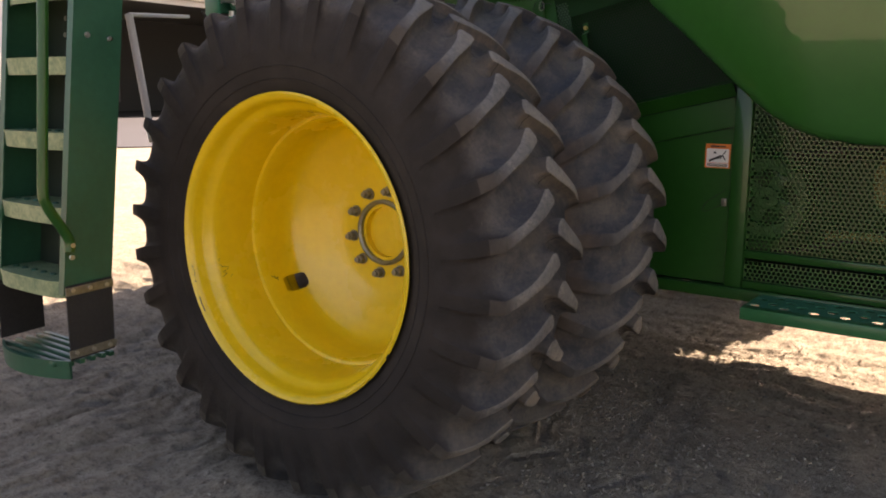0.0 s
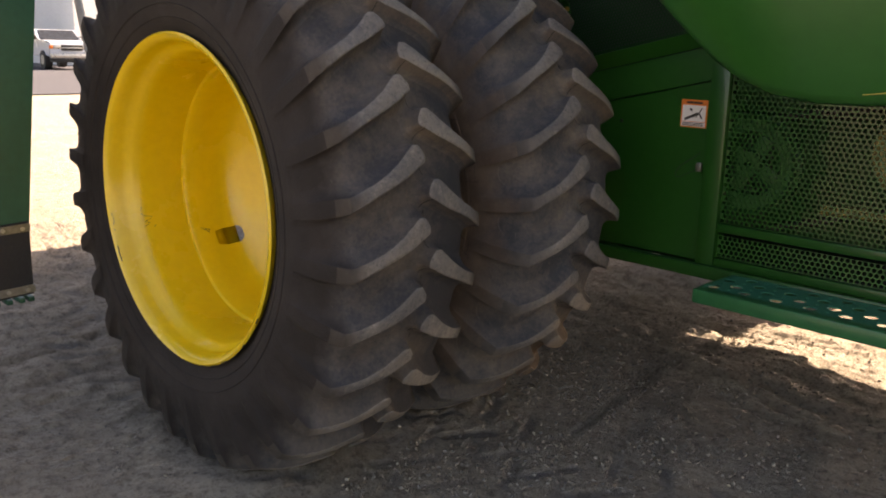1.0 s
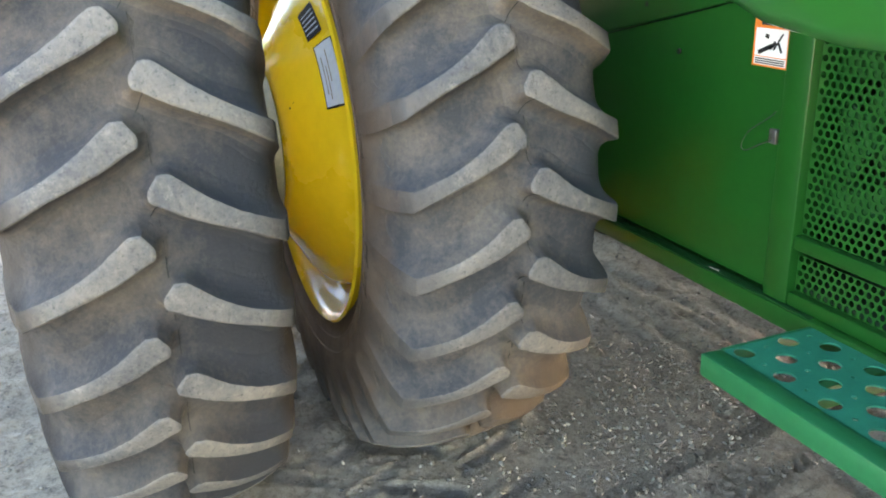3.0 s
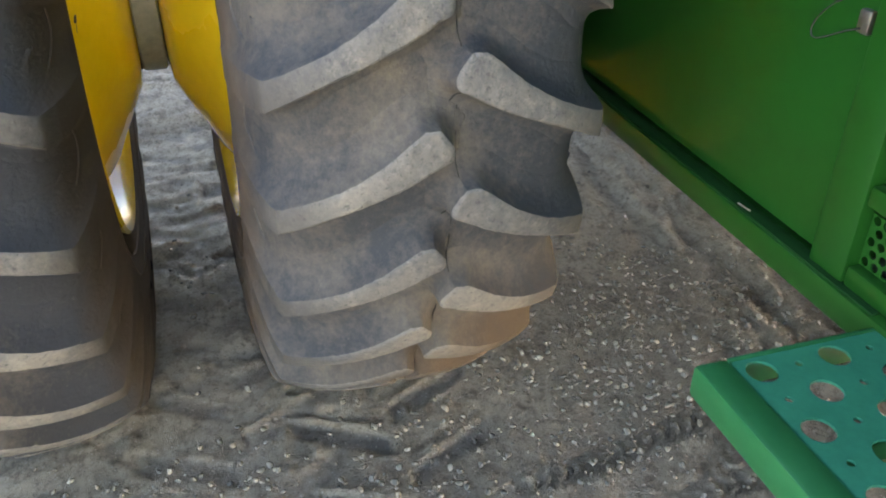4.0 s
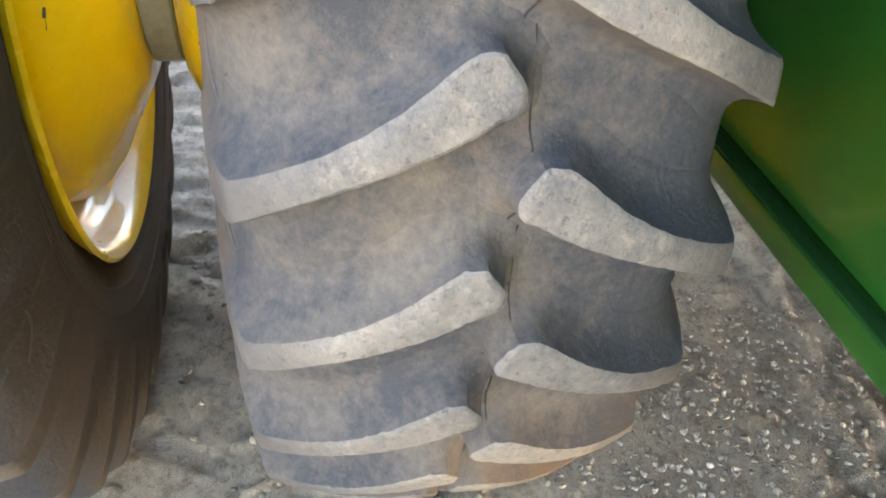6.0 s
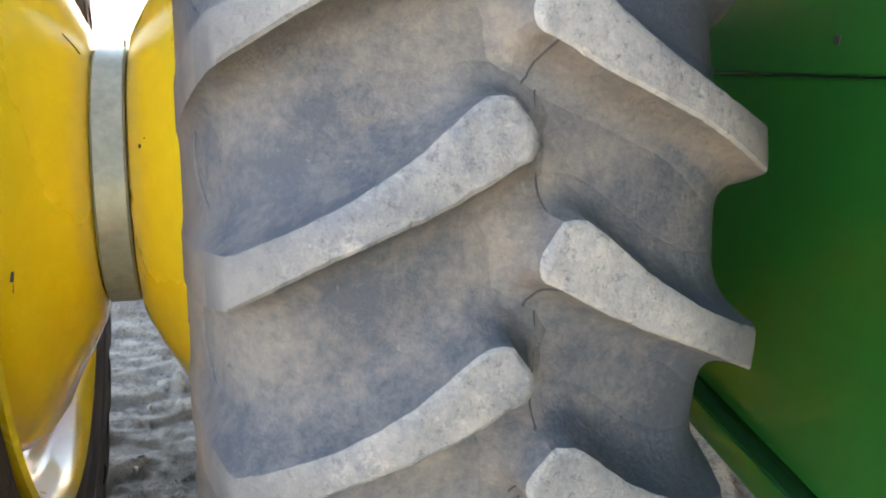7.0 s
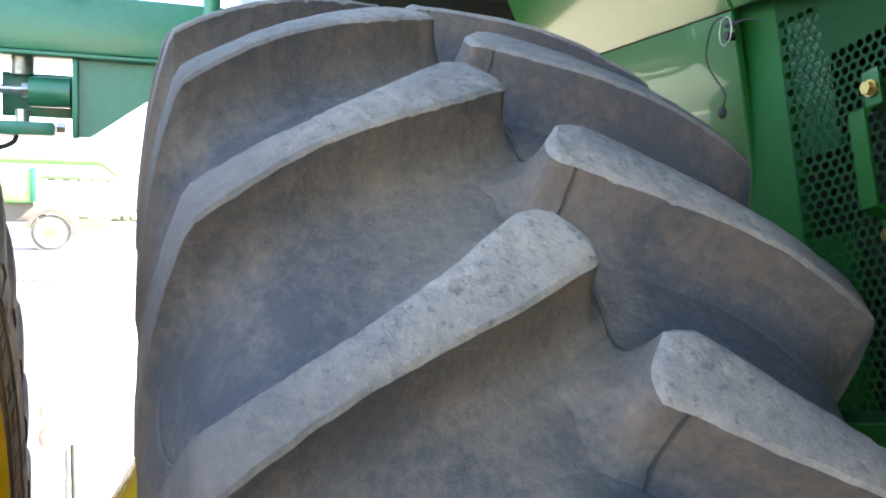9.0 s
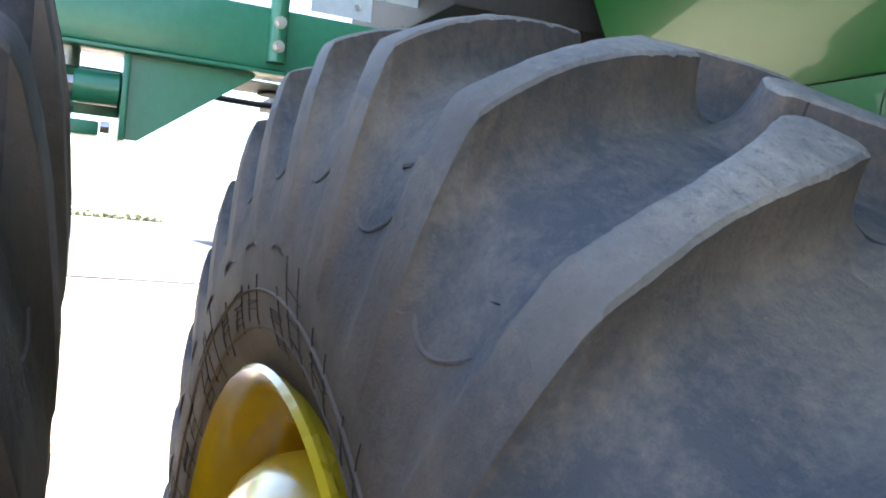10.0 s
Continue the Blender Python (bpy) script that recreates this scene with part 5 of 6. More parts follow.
# cream with bright light put into it, for the sheet and far rim
PEACH = mat("sunlit_cream", (0.86, 0.76, 0.63), (0.80, 0.70, 0.57), 0.6, big=6, fine=40, bump=0.03)
# riser green darkened, the shade between steps put into its colour
DARKRISER = mat("shaded_riser_paint", (0.010, 0.026, 0.016), (0.007, 0.018, 0.011), 0.6, big=6, fine=50, bump=0.05)
RINGRED = mat("red_ring_print", (0.76, 0.40, 0.32), (0.70, 0.34, 0.27), 0.5, bump=0)
GALV = mat("galvanised_plate", (0.56, 0.64, 0.70), (0.46, 0.54, 0.60), 0.35, 0.25, big=10, fine=60, bump=0.02)
# ---- ladder ----
ladder = tagged(new("ladder"), "green access ladder with flanged steps and tube handrails")
ladder.parent = harvester


def lean(z):
    """The ladder slopes in towards the machine as it rises."""
    return -0.704 + (z - 0.77) * 0.1075


for x, t in ((-0.71, -0.008), (-1.205, 0.008)):
    bm = bmesh.new()
    slab(bm, [(x, lean(0.77), 0.765), (x, lean(0.77) + 0.198, 0.775), (x, lean(2.0) + 0.200, 2.0), (x, lean(2.0), 2.0)], (t, 0, 0))
    sgn = -1 if t < 0 else 1
    slab(bm, [(x + t, lean(0.77), 0.765), (x + t, lean(2.0), 2.0), (x + t, lean(2.0) + 0.008, 2.0), (x + t, lean(0.77) + 0.008, 0.765)], (sgn * 0.028, 0, 0))
    part("side_plate", bm, LADDERGREEN, ladder, smooth=0)
    # hanging rubber strap with riveted clamp bars
    off = 0.004 if t < 0 else -0.004
    bm = bmesh.new()
    slab(bm, [(x + off, -0.700, 0.80), (x + off, -0.508, 0.81), (x + off, -0.512, 0.525), (x + off, -0.696, 0.515)], (0.006 if t < 0 else -0.006, 0, 0))
    part("rubber_strap", bm, BLACK, ladder, "black rubber strap", smooth=0)
    for za, zb in ((0.768, 0.800), (0.528, 0.560)):
        bm = bmesh.new()
        o2 = off * 2.6
        slab(bm, [(x + o2, -0.702, za - 0.004), (x + o2, -0.506, za + 0.004), (x + o2, -0.506, zb + 0.002), (x + o2, -0.702, zb - 0.006)], (0.004 if t < 0 else -0.004, 0, 0))
        part("clamp_bar", bm, STEEL, ladder, "riveted grey clamp bar", smooth=0)
        for y in (-0.675, -0.605, -0.535):
            xx = x + o2 + (0.004 if t < 0 else -0.004)
            part("rivet", rod(bmesh.new(), (xx, y, (za + zb) / 2), (xx + (0.005 if t < 0 else -0.005), y, (za + zb) / 2), 0.008, 10), BRIGHT, ladder)
for y, z in ((-0.544, 1.717), (-0.453, 1.708)):
    part("rivet", rod(bmesh.new(), (-0.71, y, z), (-0.702, y, z), 0.0115, 12, 0.008), BRIGHT, ladder)


def ladder_step(z, y, name="step"):
    """A step with a bowed front and a folded lip."""
    bm = bmesh.new()
    n = 13
    x0, x1 = -1.196, -0.719
    top, bot, intop = [], [], []
    for i in range(n):
        f = i / (n - 1)
        x = x0 + (x1 - x0) * f
        bow = 0.035 * (1 - (2 * f - 1) ** 4)
        top.append((x, y - bow, z))
        bot.append((x, y - bow + 0.006, z - 0.064))
    a = [bm.verts.new(p) for p in top]
    b = [bm.verts.new(p) for p in bot]
    c = [bm.verts.new((p[0], y + 0.17, z)) for p in top]
    a2 = [bm.verts.new((p[0], p[1] + 0.008, p[2] - 0.006)) for p in top]
    b2 = [bm.verts.new((p[0], p[1] + 0.008, p[2])) for p in bot]
    c2 = [bm.verts.new((p[0], y + 0.17, z - 0.006)) for p in top]
    for r1, r2 in ((c, a), (a, b), (b, b2), (b2, a2), (a2, c2)):
        for i in range(n - 1):
            bm.faces.new((r1[i], r1[i + 1], r2[i + 1], r2[i]))
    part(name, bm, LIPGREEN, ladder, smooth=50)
    # row of grip dimples along the tread
    for i in range(7):
        x = x0 + (x1 - x0) * (i + 0.5) / 7
        part("tread_grip", rod(bmesh.new(), (x, y + 0.05, z), (x, y + 0.05, z + 0.006), 0.014, 10, 0.010), LADDERGREEN, ladder)


for z in (1.905, 1.637, 1.362, 1.088, 0.814):
    ladder_step(z, lean(z) + 0.012)
    bm = bmesh.new()
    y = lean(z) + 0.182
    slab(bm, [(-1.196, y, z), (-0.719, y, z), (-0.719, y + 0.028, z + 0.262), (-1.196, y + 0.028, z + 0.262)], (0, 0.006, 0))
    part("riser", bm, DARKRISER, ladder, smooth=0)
part("reflector_strip", boxed(-1.206, -1.198, lean(1.9) - 0.006, lean(1.9) + 0.012, 1.86, 2.02, bevel=0.002), RINGRED, ladder, "red reflector strip")
# open bottom step: a bowed lip and bars
bm = bmesh.new()
n = 15
prev = None
for i in range(n):
    f = i / (n - 1)
    x = -1.200 + 0.486 * f
    y = -0.700 - 0.070 * (1 - (2 * f - 1) ** 2)
    ring = [bm.verts.new((x, y, 0.512)), bm.verts.new((x, y + 0.004, 0.440)), bm.verts.new((x, y + 0.012, 0.440)), bm.verts.new((x, y + 0.012, 0.512))]
    if prev:
        for a in range(4):
            bm.faces.new((prev[a], prev[(a + 1) % 4], ring[(a + 1) % 4], ring[a]))
    prev = ring
part("bottom_step", bm, LADDERGREEN, ladder, "green open bottom step", smooth=40)
for y, x0, x1 in ((-0.725, -1.10, -0.76), (-0.685, -1.196, -0.719), (-0.640, -1.196, -0.719), (-0.595, -1.196, -0.719), (-0.550, -1.196, -0.719), (-0.515, -1.196, -0.719)):
    part("step_bar", boxed(x0, x1, y - 0.011, y + 0.011, 0.488, 0.508, bevel=0.003), LADDERGREEN, ladder)
# warning plate with lines on the riser, bolts
for x, z in ((-1.06, 1.80), (-0.98, 1.80), (-1.06, 1.735), (-0.98, 1.735)):
    part("rivet", rod(bmesh.new(), (x, lean(z) + 0.19, z), (x, lean(z) + 0.178, z), 0.010, 10), BRIGHT, ladder)
for x0, x1 in ((-0.86, -0.80), (-0.785, -0.745)):
    bm = boxed(x0, x1, lean(1.8) + 0.17, lean(1.8) + 0.174, 1.73, 1.86)
    part("warning_plate", bm, WHITE, ladder, "white warning plate with unreadable lines", smooth=0)
    for z in (1.745, 1.76, 1.775):
        part("print", boxed(x0 + 0.004, x1 - 0.004, lean(1.8) + 0.1685, lean(1.8) + 0.170, z, z + 0.007), ORANGE, ladder, smooth=0)
for x, bow in ((-0.70, 0.0), (-1.22, 0.0)):
    bm = bmesh.new()
    pipe(bm, [(x, lean(0.93) + 0.012, 0.93), (x, lean(0.98) + 0.004, 0.985), (x, lean(1.13) - 0.085, 1.11), (x, lean(1.2) - 0.100, 1.20), (x, lean(1.6) - 0.113, 1.60), (x, lean(2.0) - 0.128, 2.0), (x, lean(2.5) - 0.14, 2.6)], 0.0195, 12, 6)
    part("handrail", bm, GREEN, ladder, "green tube handrail")
    for z in (0.91, 0.955):
        s = 1 if x > -1 else -1
        part("rivet", rod(bmesh.new(), (x + 0.008 * s, lean(z) + 0.014, z), (x + 0.020 * s, lean(z) + 0.014, z), 0.009, 10), BRIGHT, ladder)

# ---- operator platform ahead of the axle ----
deck = tagged(new("operator_platform"), "teal green operator platform frame with beam, gusset and pivot box")
deck.parent = harvester
BX = -0.84
part("beam", boxed(BX - 0.06, BX + 0.04, -0.62, 1.32, 1.992, 2.118, bevel=0.008), TEAL, deck)
part("beam_flange", boxed(BX - 0.045, BX + 0.05, -0.62, 1.32, 1.982, 1.990, bevel=0.002), TEAL, deck)
bm = bmesh.new()
slab(bm, [(BX + 0.02, 0.362, 1.981), (BX + 0.02, 0.362, 1.818), (BX + 0.02, 0.385, 1.818), (BX + 0.02, 0.60, 1.975), (BX + 0.02, 0.60, 1.981)], (-0.010, 0, 0))
part("gusset", bm, TEAL, deck, smooth=0)
part("gusset_web", boxed(BX - 0.06, BX + 0.035, 0.350, 0.362, 1.815, 1.981, bevel=0.002), TEAL, deck)
part("pivot_plate", boxed(BX - 0.065, BX - 0.055, 0.205, 0.350, 1.864, 1.958, bevel=0.002), TEAL, deck)
part("pivot_foot", boxed(BX - 0.06, BX + 0.03, 0.175, 0.315, 1.818, 1.846, bevel=0.004), TEAL, deck)
part("pivot_side", boxed(BX - 0.06, BX + 0.03, 0.150, 0.165, 1.818, 1.981, bevel=0.003), TEAL, deck)
bm = bmesh.new()
rod(bm, (BX + 0.0, 0.265, 1.912), (BX + 0.0, 0.345, 1.912), 0.033, 20)
part("pivot_boss", bm, TEAL, deck)
bm = bmesh.new()
rod(bm, (BX + 0.01, 0.165, 1.912), (BX + 0.01, 0.265, 1.912), 0.009, 10)
rod(bm, (BX + 0.01, 0.168, 1.912), (BX + 0.01, 0.180, 1.912), 0.017, 6)
rod(bm, (BX + 0.01, 0.252, 1.912), (BX + 0.01, 0.264, 1.912), 0.017, 6)
part("adjusting_bolt", bm, BRIGHT, deck, "plated adjusting bolt with nuts")
part("bolt_head", rod(bmesh.new(), (BX + 0.0, 0.335, 1.838), (BX + 0.0, 0.318, 1.838), 0.013, 6), BRIGHT, deck)
part("pin", rod(bmesh.new(), (BX, 0.252, 1.846), (BX, 0.252, 1.872), 0.014, 12), BRIGHT, deck)
part("pin", rod(bmesh.new(), (BX, 0.252, 1.945), (BX, 0.252, 1.981), 0.022, 12), STEEL, deck)
bm = bmesh.new()
pipe(bm, [(BX - 0.02, 0.10, 1.86), (BX, 0.15, 1.80), (BX, 0.20, 1.79), (BX, 0.235, 1.805), (BX, 0.24, 1.83)], 0.0055, 8)
part("hose", bm, BLACK, deck, "thin black hose")
# stanchion tubes bolted to the beam, and the rail above
for y in (0.632, 0.36, 1.02):
    part("stanchion", rod(bmesh.new(), (BX + 0.052, y, 2.005 if y != 0.36 else 2.118), (BX + 0.052, y, 3.0), 0.019, 14), TEAL, deck)
    if y == 0.632:
        for z in (2.035, 2.083):
            bm = bmesh.new()
            rod(bm, (BX + 0.070, y, z), (BX + 0.074, y, z), 0.0125, 14)
            rod(bm, (BX + 0.074, y, z), (BX + 0.083, y, z), 0.0085, 6)
            part("bolt", bm, BRIGHT, deck, "plated bolt with washer")
part("guard_rail", rod(bmesh.new(), (BX + 0.052, -0.6, 2.215), (BX + 0.052, 1.2, 2.215), 0.014, 12), TEAL, deck)
# pale lamp bracket with holes
bm = bmesh.new()
holed(bm, [(0.70 + 0.065 * i + 0.03, 2.150 + 0.05 * j, 0.065, 0.05, 0.007 if (i + j) % 2 else 0.0) for i in range(4) for j in range(4) if j or i < 2], 0.004, lambda u, v, d: Vector((BX + 0.04 + d, u, v)), n=12)
bmesh.ops.remove_doubles(bm, verts=bm.verts, dist=0.001)
part("bracket_plate", bm, GALV, deck, "bright plated bracket with holes")
# underside sheet, sunlight put into its cream colour, with an oval hole and cable
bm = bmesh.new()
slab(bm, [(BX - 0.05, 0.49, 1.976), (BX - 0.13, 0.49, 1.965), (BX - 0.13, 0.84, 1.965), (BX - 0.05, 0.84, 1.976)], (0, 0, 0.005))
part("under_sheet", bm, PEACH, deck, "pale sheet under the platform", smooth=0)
bm = bmesh.new()
pipe(bm, [(BX - 0.10, 0.50, 1.975), (BX - 0.17, 0.52, 1.955), (BX - 0.185, 0.60, 1.950), (BX - 0.18, 0.68, 1.950), (BX - 0.12, 0.76, 1.955)], 0.007, 8)
part("cable", bm, BLACK, deck)
# black disc laid on for the dark of the oval hole
part("oval_hole_disc", rod(bmesh.new(), (BX - 0.10, 0.66, 1.968), (BX - 0.10, 0.66, 1.960), 0.030, 20), BLACK, deck)
# deck plate overhead towards the cab, its shade put into near-black colour
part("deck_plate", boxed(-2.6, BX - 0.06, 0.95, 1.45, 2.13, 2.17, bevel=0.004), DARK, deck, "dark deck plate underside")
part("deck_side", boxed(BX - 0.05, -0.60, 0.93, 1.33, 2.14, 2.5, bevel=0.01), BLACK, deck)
# gas strut beside the ladder; its white stands for a lit edge
part("support_strut", rod(bmesh.new(), (-1.0, -0.165, 1.835), (-0.985, -0.09, 1.30), 0.016, 12), WHITE, deck, "support strut, white for its lit edge")

# thin white bar that stands for the pale edge line under the platform
part("strut_bar", rod(bmesh.new(), (-1.0, -0.165, 1.832), (-1.0, 0.14, 1.846), 0.009, 10), WHITE, deck)

# ---- far yard ----
bm = bmesh.new()
slab(bm, [(-400, -200, 0.02), (-24.5, -200, 0.02), (-20.5, 8.0, 0.02), (-17.5, 14.0, 0.02), (-15, 60, 0.02), (-15, 200, 0.02), (-400, 200, 0.02)], (0, 0, 0.015))
tagged(part("road", bm, ASPHALT, smooth=0), "grey asphalt apron before the far buildings", "asphalt", kind="structure")


def gabled(name, x, y0, y1, depth, eave, ridge, wall_m, label):
    """A metal-clad shed with its long gable towards the yard."""
    house = empty(name, label, "building")
    ym = (y0 + y1) / 2
    bm = bmesh.new()
    slab(bm, [(x, y0, 0), (x, y1, 0), (x, y1, eave), (x, ym, ridge), (x, y0, eave)], (-depth, 0, 0))
    part("wall", bm, wall_m, house, smooth=0)
    bm = bmesh.new()
    for a, b in ((y0 - 0.4, ym), (y1 + 0.4, ym)):
        za = eave - 0.2
        slab(bm, [(x + 0.4, a, za), (x + 0.4, b, ridge), (x + 0.4, b, ridge + 0.2), (x + 0.4, a, za + 0.2)], (-depth - 0.8, 0, 0))
    part("roof", bm, STEEL, house, smooth=0)
    part("trim_band", boxed(x, x + 0.06, y0, y1, eave - 0.35, eave - 0.15), DARK, house, smooth=0)
    for i in range(int((y1 - y0) / 0.9)):
        yy = y0 + 0.5 + 0.9 * i
        part("rib", boxed(x, x + 0.05, yy, yy + 0.08, 0, eave - 0.4), wall_m, house, smooth=0)
    return house


tan = gabled("tan_shed", -62, 19.7, 24.6, 20, 3.9, 6.0, WALLTAN, "tan metal shed with a gable roof and white door")
part("door", boxed(-62, -61.85, 21.2, 23.4, 0, 3.4, bevel=0.02), WALLWHITE, tan, "white roller door", smooth=0)
white = empty("white_workshop", "large white metal workshop with a dark open bay", "building")
part("wall", boxed(-58, -42.0, 16.5, 21.6, 0, 7.0, bevel=0.05), WALLWHITE, white, smooth=0)
# rear wall and bay floor near black, the bay's shade in their colour
part("rear_wall", boxed(-58, -57, 21.6, 60, 0, 7.0), DARK, white, smooth=0)
part("roof", boxed(-58, -41.5, 16.1, 60, 7.0, 7.5), STEEL, white, smooth=0)
part("header", boxed(-42.3, -42.0, 21.6, 60, 6.7, 7.0), WALLWHITE, white, smooth=0)
part("end_wall", boxed(-58, -42, 58, 60, 0, 7.0), WALLWHITE, white, smooth=0)
part("bay_floor", boxed(-58, -43, 21.6, 60, 0.036, 0.05), DARK, white, smooth=0)
part("door", boxed(-42, -41.94, 20.0, 20.9, 0, 2.1), WALLWHITE, white, "white side door", smooth=0)
bm = bmesh.new()
rod(bm, (-41.4, 21.9, 0), (-41.4, 21.9, 1.5), 0.12, 14)
bollard = tagged(part("bollard", bm, YELLOW), "yellow steel bollard beside the workshop bay", "bollard")


def loose_tyre(x, y, r, w, turn, tilt, label):
    """A discarded tyre: rounded tread, side walls and an open middle."""
    bm = bmesh.new()
    revolve(bm, [(r * 0.55, -w * 0.40), (r * 0.70, -w * 0.5), (r * 0.88, -w * 0.48), (r, -w * 0.34), (r, w * 0.34), (r * 0.88, w * 0.48), (r * 0.70, w * 0.5), (r * 0.55, w * 0.40), (r * 0.62, 0.0)], 40)
    ob = tagged(part("tyre", bm, BLACK, None), label, "tyre", "tyres by the workshop wall")
    ob.matrix_basis = pose(x, y, r * math.cos(radians(tilt)) + 0.03, tilt, 0, turn)
    return ob


loose_tyre(-41.2, 19.35, 0.62, 0.42, 62, 14, "black worn truck tyre leaning by the white workshop wall")
loose_tyre(-40.9, 18.55, 0.50, 0.40, 115, 10, "smaller black tyre standing beside the workshop wall")


wagon = empty("parked_wagon", "dark wagon in the open bay with red lamps", "wagon")
part("body", boxed(-47, -45, 26.5, 29.3, 0.9, 3.4, bevel=0.1), DARK, wagon)
part("axle_frame", boxed(-47, -45.2, 26.9, 28.9, 0.05, 0.9, bevel=0.05), DARK, wagon)
part("triangle", slab(bmesh.new(), [(-44.98, 27.65, 2.5), (-44.98, 28.15, 2.5), (-44.98, 27.9, 2.95)], (0.03, 0, 0)), ORANGE, wagon, "orange slow vehicle triangle", smooth=0)
RED = mat("red_lamp_glass", (0.55, 0.03, 0.02), (0.45, 0.02, 0.015), 0.2, bump=0)
for yy in (26.9, 28.75):
    part("tail_lamp", boxed(-44.99, -44.94, yy - 0.14, yy + 0.14, 2.5, 2.62, bevel=0.01), RED, wagon, "red tail lamp")


sign = empty("sign_board", "white sign board with red ring shapes, propped by a dark pole", "sign")
BOARD = Matrix.Translation((-3.74, 0.14, 0)) @ Matrix.Rotation(radians(-50.3), 4, "Z")
part("board", slab(bmesh.new(), [(0, -0.002, 0.10), (1.1, -0.002, 0.10), (1.1, -0.002, 1.28), (0, -0.002, 1.16)], (0, -0.02, 0)), WALLWHITE, sign, smooth=0, m=BOARD)
for u, z, r in ((0.207, 1.19, 0.045), (0.294, 0.62, 0.045), (0.122, 0.62, 0.045), (0.116, 0.49, 0.055)):
    bm = bmesh.new()
    revolve(bm, [(r, 0.0), (r, 0.002), (r * 0.66, 0.002), (r * 0.66, 0.0)], 24)
    part("ring_shape", bm, RINGRED, sign, m=BOARD @ Matrix.Translation((u, 0.0, z)))
part("pole", rod(bmesh.new(), (-3.73, 0.158, 0.40), (-3.73, 0.140, 1.25), 0.0045, 8), STEEL, sign, "thin leaning pole")
part("pole_foot", rod(bmesh.new(), (-3.73, 0.168, -0.02), (-3.73, 0.158, 0.42), 0.012, 8), DARK, sign, "dark lower end of the pole")
part("foot_bar", rod(bmesh.new(), (-3.63, -0.4, 0.03), (-3.29, 0.12, 0.026), 0.016, 8), DARK, sign, "dark bar lying on the ground")


def pickup(x, y, turn):
    truck = empty("pickup_truck", "white pickup truck parked on the asphalt", "truck")
    truck.matrix_basis = pose(x, y, 0.074, 0, 0, turn)
    bm = bmesh.new()
    side = [(-2.7, 0.55), (2.6, 0.55), (2.75, 0.75), (2.72, 1.12), (2.55, 1.18), (1.15, 1.22), (0.45, 1.70), (-0.95, 1.72), (-1.12, 1.25), (-2.72, 1.25)]
    slab(bm, [(a, -0.95, z) for a, z in side], (0, 1.9, 0))
    bmesh.ops.bevel(bm, geom=bm.edges[:], offset=0.05, segments=2, affect="EDGES")
    part("body", bm, TRUCKWHITE, truck)
    for s in (-1, 1):
        bm = bmesh.new()
        slab(bm, [(0.92, s * 0.955, 1.27), (0.42, s * 0.955, 1.63), (-0.85, s * 0.955, 1.65), (-0.98, s * 0.955, 1.27)], (0, s * 0.01, 0))
        part("side_window", bm, DARKGLASS, truck, smooth=0)
        part("headlight", boxed(2.70, 2.77, s * 0.62 - 0.16, s * 0.62 + 0.16, 0.86, 1.05, bevel=0.02), BRIGHT, truck)
        part("mirror", boxed(0.72, 0.86, s * 1.0, s * 1.16, 1.25, 1.45, bevel=0.02), DARK, truck)
    bm = bmesh.new()
    slab(bm, [(1.10, -0.84, 1.27), (1.10, 0.84, 1.27), (0.50, 0.78, 1.675), (0.50, -0.78, 1.675)], (0.02, 0, 0.01))
    part("windscreen", bm, DARKGLASS, truck, smooth=0)
    part("grille", boxed(2.74, 2.79, -0.45, 0.45, 0.80, 1.05, bevel=0.01), DARK, truck)
    part("grille_bar", boxed(2.78, 2.81, -0.45, 0.45, 0.90, 0.95, bevel=0.005), BRIGHT, truck, "plated bar across the grille")
    part("valance", boxed(2.60, 2.86, -0.92, 0.92, 0.30, 0.50, bevel=0.03), DARK, truck, "dark lower valance under the bumper")
    for s in (-1, 1):
        part("turn_lamp", boxed(2.66, 2.765, s * 0.87 - 0.08, s * 0.87 + 0.08, 0.88, 1.03, bevel=0.02), ORANGE, truck, "orange turn lamp")
    part("bumper", boxed(2.68, 2.90, -0.95, 0.95, 0.48, 0.68, bevel=0.03), BRIGHT, truck)
    for wx in (-1.75, 1.75):
        for s in (-1, 1):
            w = part("wheel", rod(bmesh.new(), (wx, s * 0.68, 0.38), (wx, s * 0.99, 0.38), 0.42, 24), BLACK, truck)
            part("hub", rod(bmesh.new(), (wx, s * 0.90, 0.38), (wx, s * 1.005, 0.38), 0.21, 18), BRIGHT, w)


pickup(-39.4, 14.42, -5)


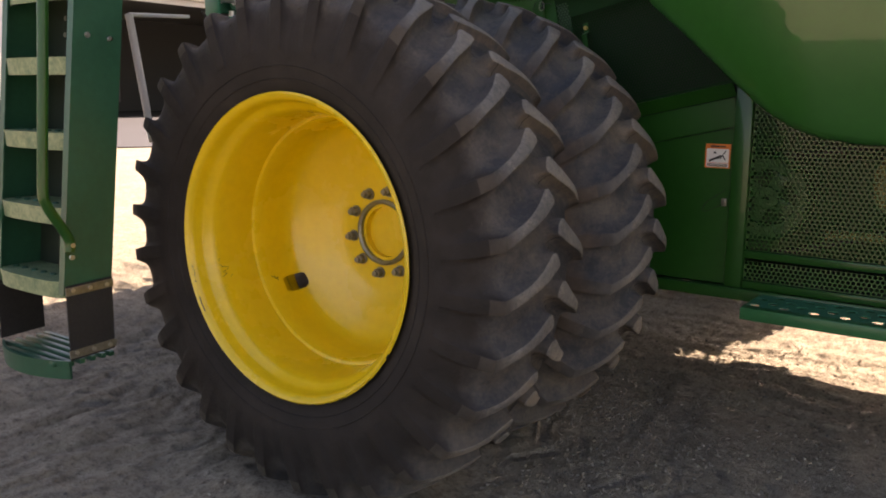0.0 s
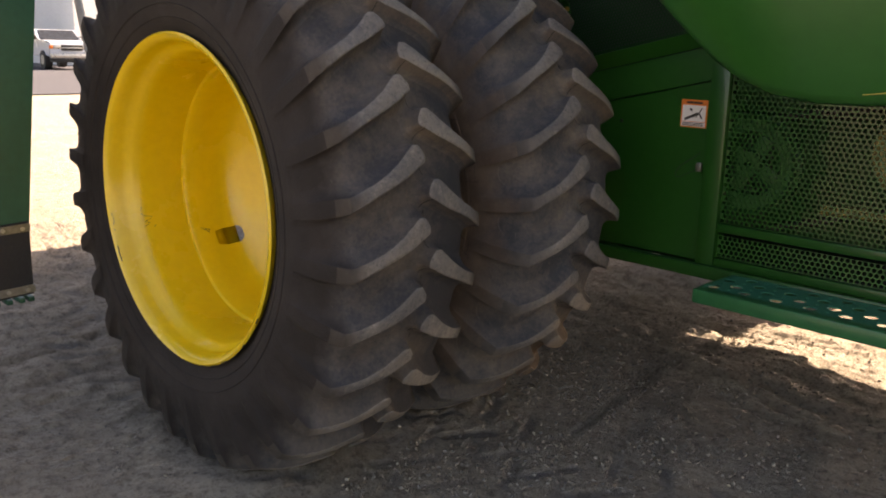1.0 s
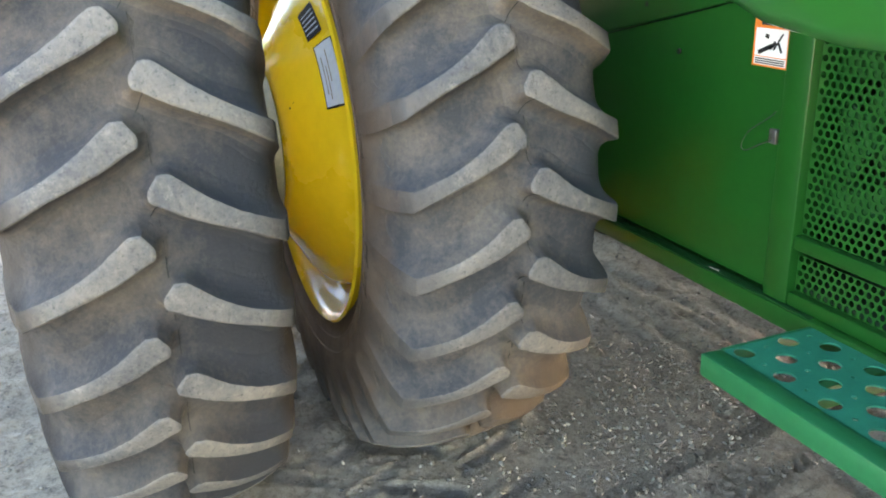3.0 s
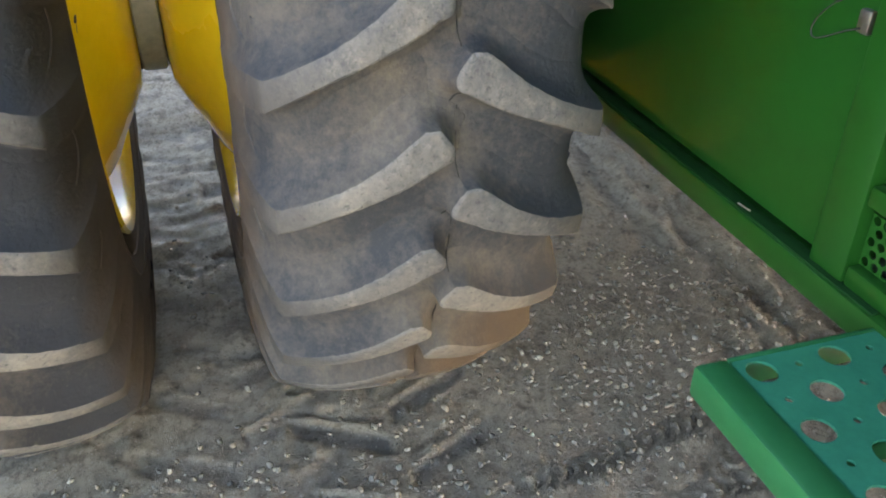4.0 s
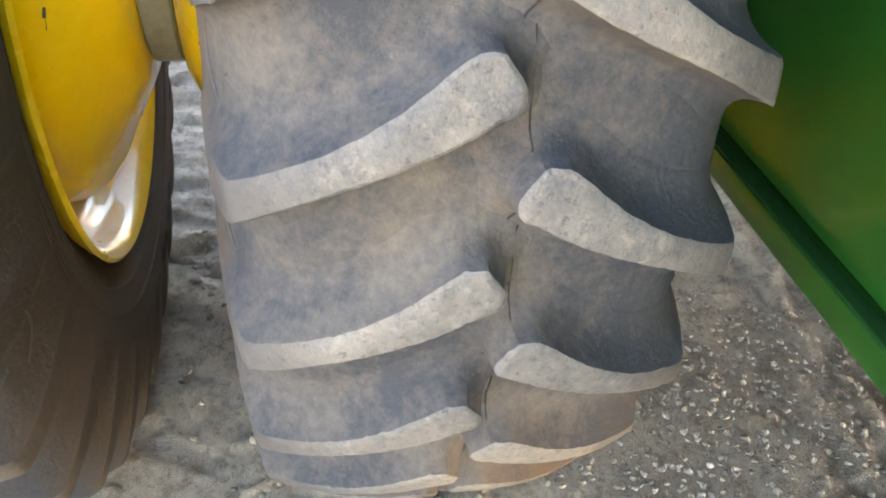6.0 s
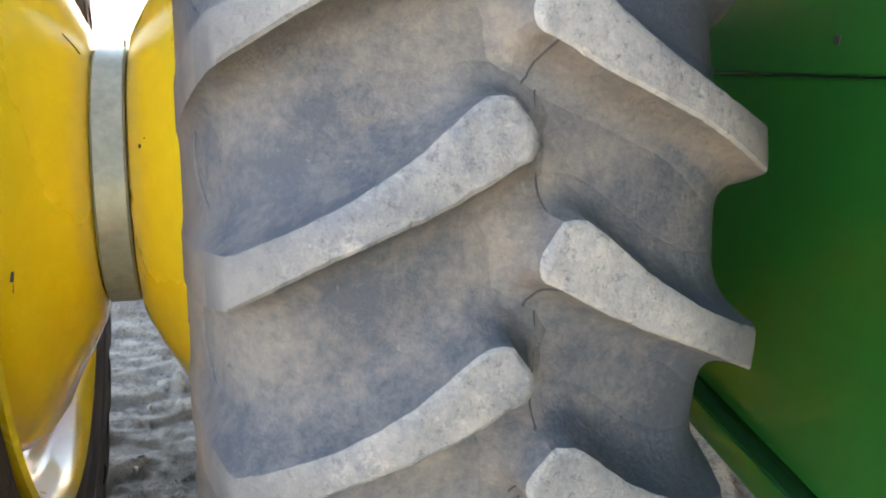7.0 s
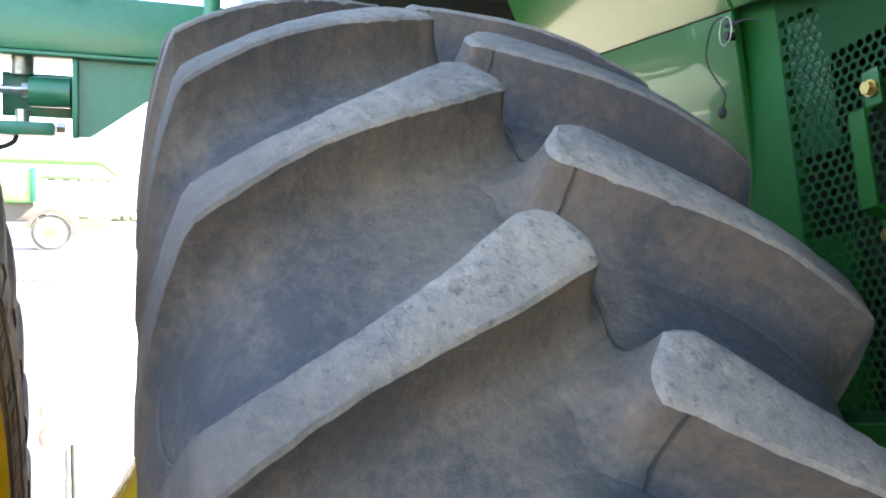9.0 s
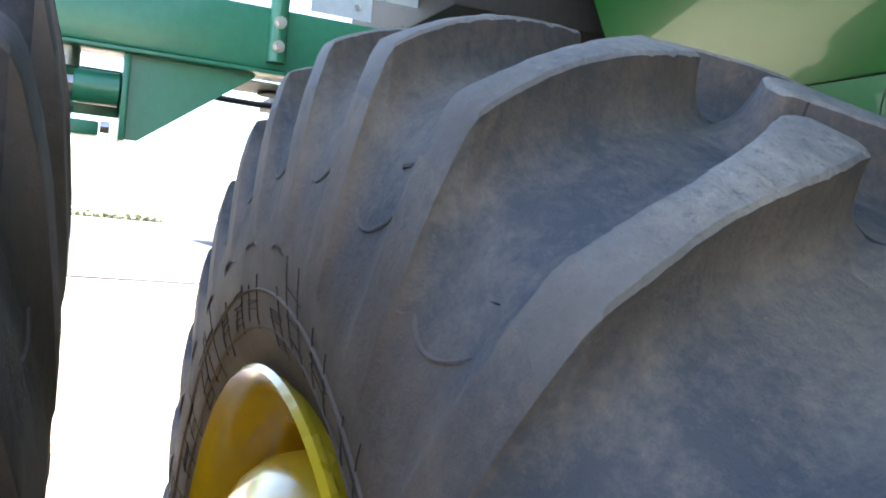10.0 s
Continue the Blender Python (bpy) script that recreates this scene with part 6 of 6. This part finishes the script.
def far_combine(x, y):
    """A second harvester across the yard, side on: tank, unloading tube, wheel under its arch, and the plate ahead of it."""
    c = empty("combine_harvester", "green combine harvester parked far across the yard, glare in its pale paint", "combine harvester")
    c.matrix_basis = pose(x, y, 0)
    body = part("tank", boxed(-1.2, 0.9, -5.2, -0.45, 1.90, 3.45, bevel=0.16), GLAREGREEN, c)
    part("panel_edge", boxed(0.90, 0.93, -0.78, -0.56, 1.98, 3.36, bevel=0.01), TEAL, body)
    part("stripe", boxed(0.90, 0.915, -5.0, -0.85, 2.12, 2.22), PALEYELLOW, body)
    part("underframe", boxed(-0.9, 0.6, -5.0, -0.3, 1.15, 1.92, bevel=0.05), PALETYRE, c)
    tube = part("unloading_tube", rod(bmesh.new(), (0.6, -5.0, 3.70), (0.6, 1.85, 3.70), 0.19, 16), GLAREGREEN, c)
    part("spout", rod(bmesh.new(), (0.6, 1.80, 3.72), (0.6, 2.55, 3.12), 0.15, 12, 0.10), GLAREGREEN, tube)
    part("side_rail", boxed(-0.3, 0.3, -0.4, 2.5, 2.95, 3.08, bevel=0.03), GLAREGREEN, c)
    for k in range(5):
        part("rail_foot", boxed(0.2, 0.32, -0.2 + 0.55 * k, 0.08 + 0.55 * k, 2.86, 2.96, bevel=0.01), PALETYRE, c)
    # the arch over the wheel
    bm = bmesh.new()
    rows = []
    for i in range(17):
        a = radians(-8 + 178 * i / 16)
        rows.append([bm.verts.new((xx, r * math.cos(a), 0.74 + r * math.sin(a))) for xx, r in ((0.3, 0.98), (1.25, 0.98), (1.25, 0.78), (0.3, 0.78))])
    for u, v in zip(rows, rows[1:]):
        for k in range(4):
            bm.faces.new((u[k], u[(k + 1) % 4], v[(k + 1) % 4], v[k]))
    part("wheel_arch", bm, PALETYRE, c)
    w = part("wheel", rod(bmesh.new(), (0.85, 0, 0.74), (1.22, 0, 0.74), 0.74, 32), PALETYRE, c)
    part("rim", rod(bmesh.new(), (1.18, 0, 0.74), (1.24, 0, 0.74), 0.60, 28), PEACH, w)
    part("hub", rod(bmesh.new(), (1.2, 0, 0.74), (1.28, 0, 0.74), 0.26, 20), PALEYELLOW, w)
    for yy in (-0.62, -0.30):
        part("ladder_rail", rod(bmesh.new(), (1.0, yy, 1.95), (1.2, yy + 0.16, 1.2), 0.035, 8), PEACH, c)
    part("header_plate", slab(bmesh.new(), [(0.9, 0.98, 0.72), (0.9, 2.2, 0.92), (0.9, 2.05, 1.35), (0.9, 0.98, 1.28)], (0.2, 0, 0)), GLAREGREEN, c)
    part("front_axle", rod(bmesh.new(), (-0.9, 0, 0.74), (0.9, 0, 0.74), 0.14, 12), PALETYRE, c)


far_combine(-38, -2.85)


def bushes():
    rng = random.Random(8)
    bm = bmesh.new()
    for k in range(900):
        y = rng.uniform(-60, 14)
        x = -150 + rng.uniform(-6, 6)
        r = rng.uniform(0.2, 0.6)
        g = bmesh.ops.create_icosphere(bm, subdivisions=1, radius=r, matrix=Matrix.Translation((x, y, r * rng.uniform(0.3, 1.6))))
        for v in g["verts"]:
            v.co += Vector((rng.uniform(-0.3, 0.3), rng.uniform(-0.3, 0.3), rng.uniform(-0.3, 0.3))) * r
    tagged(part("far_scrub", bm, LEAF, smooth=0), "low distant line of scrub along the horizon, glare in its pale colour", "scrub", kind="stuff")


bushes()
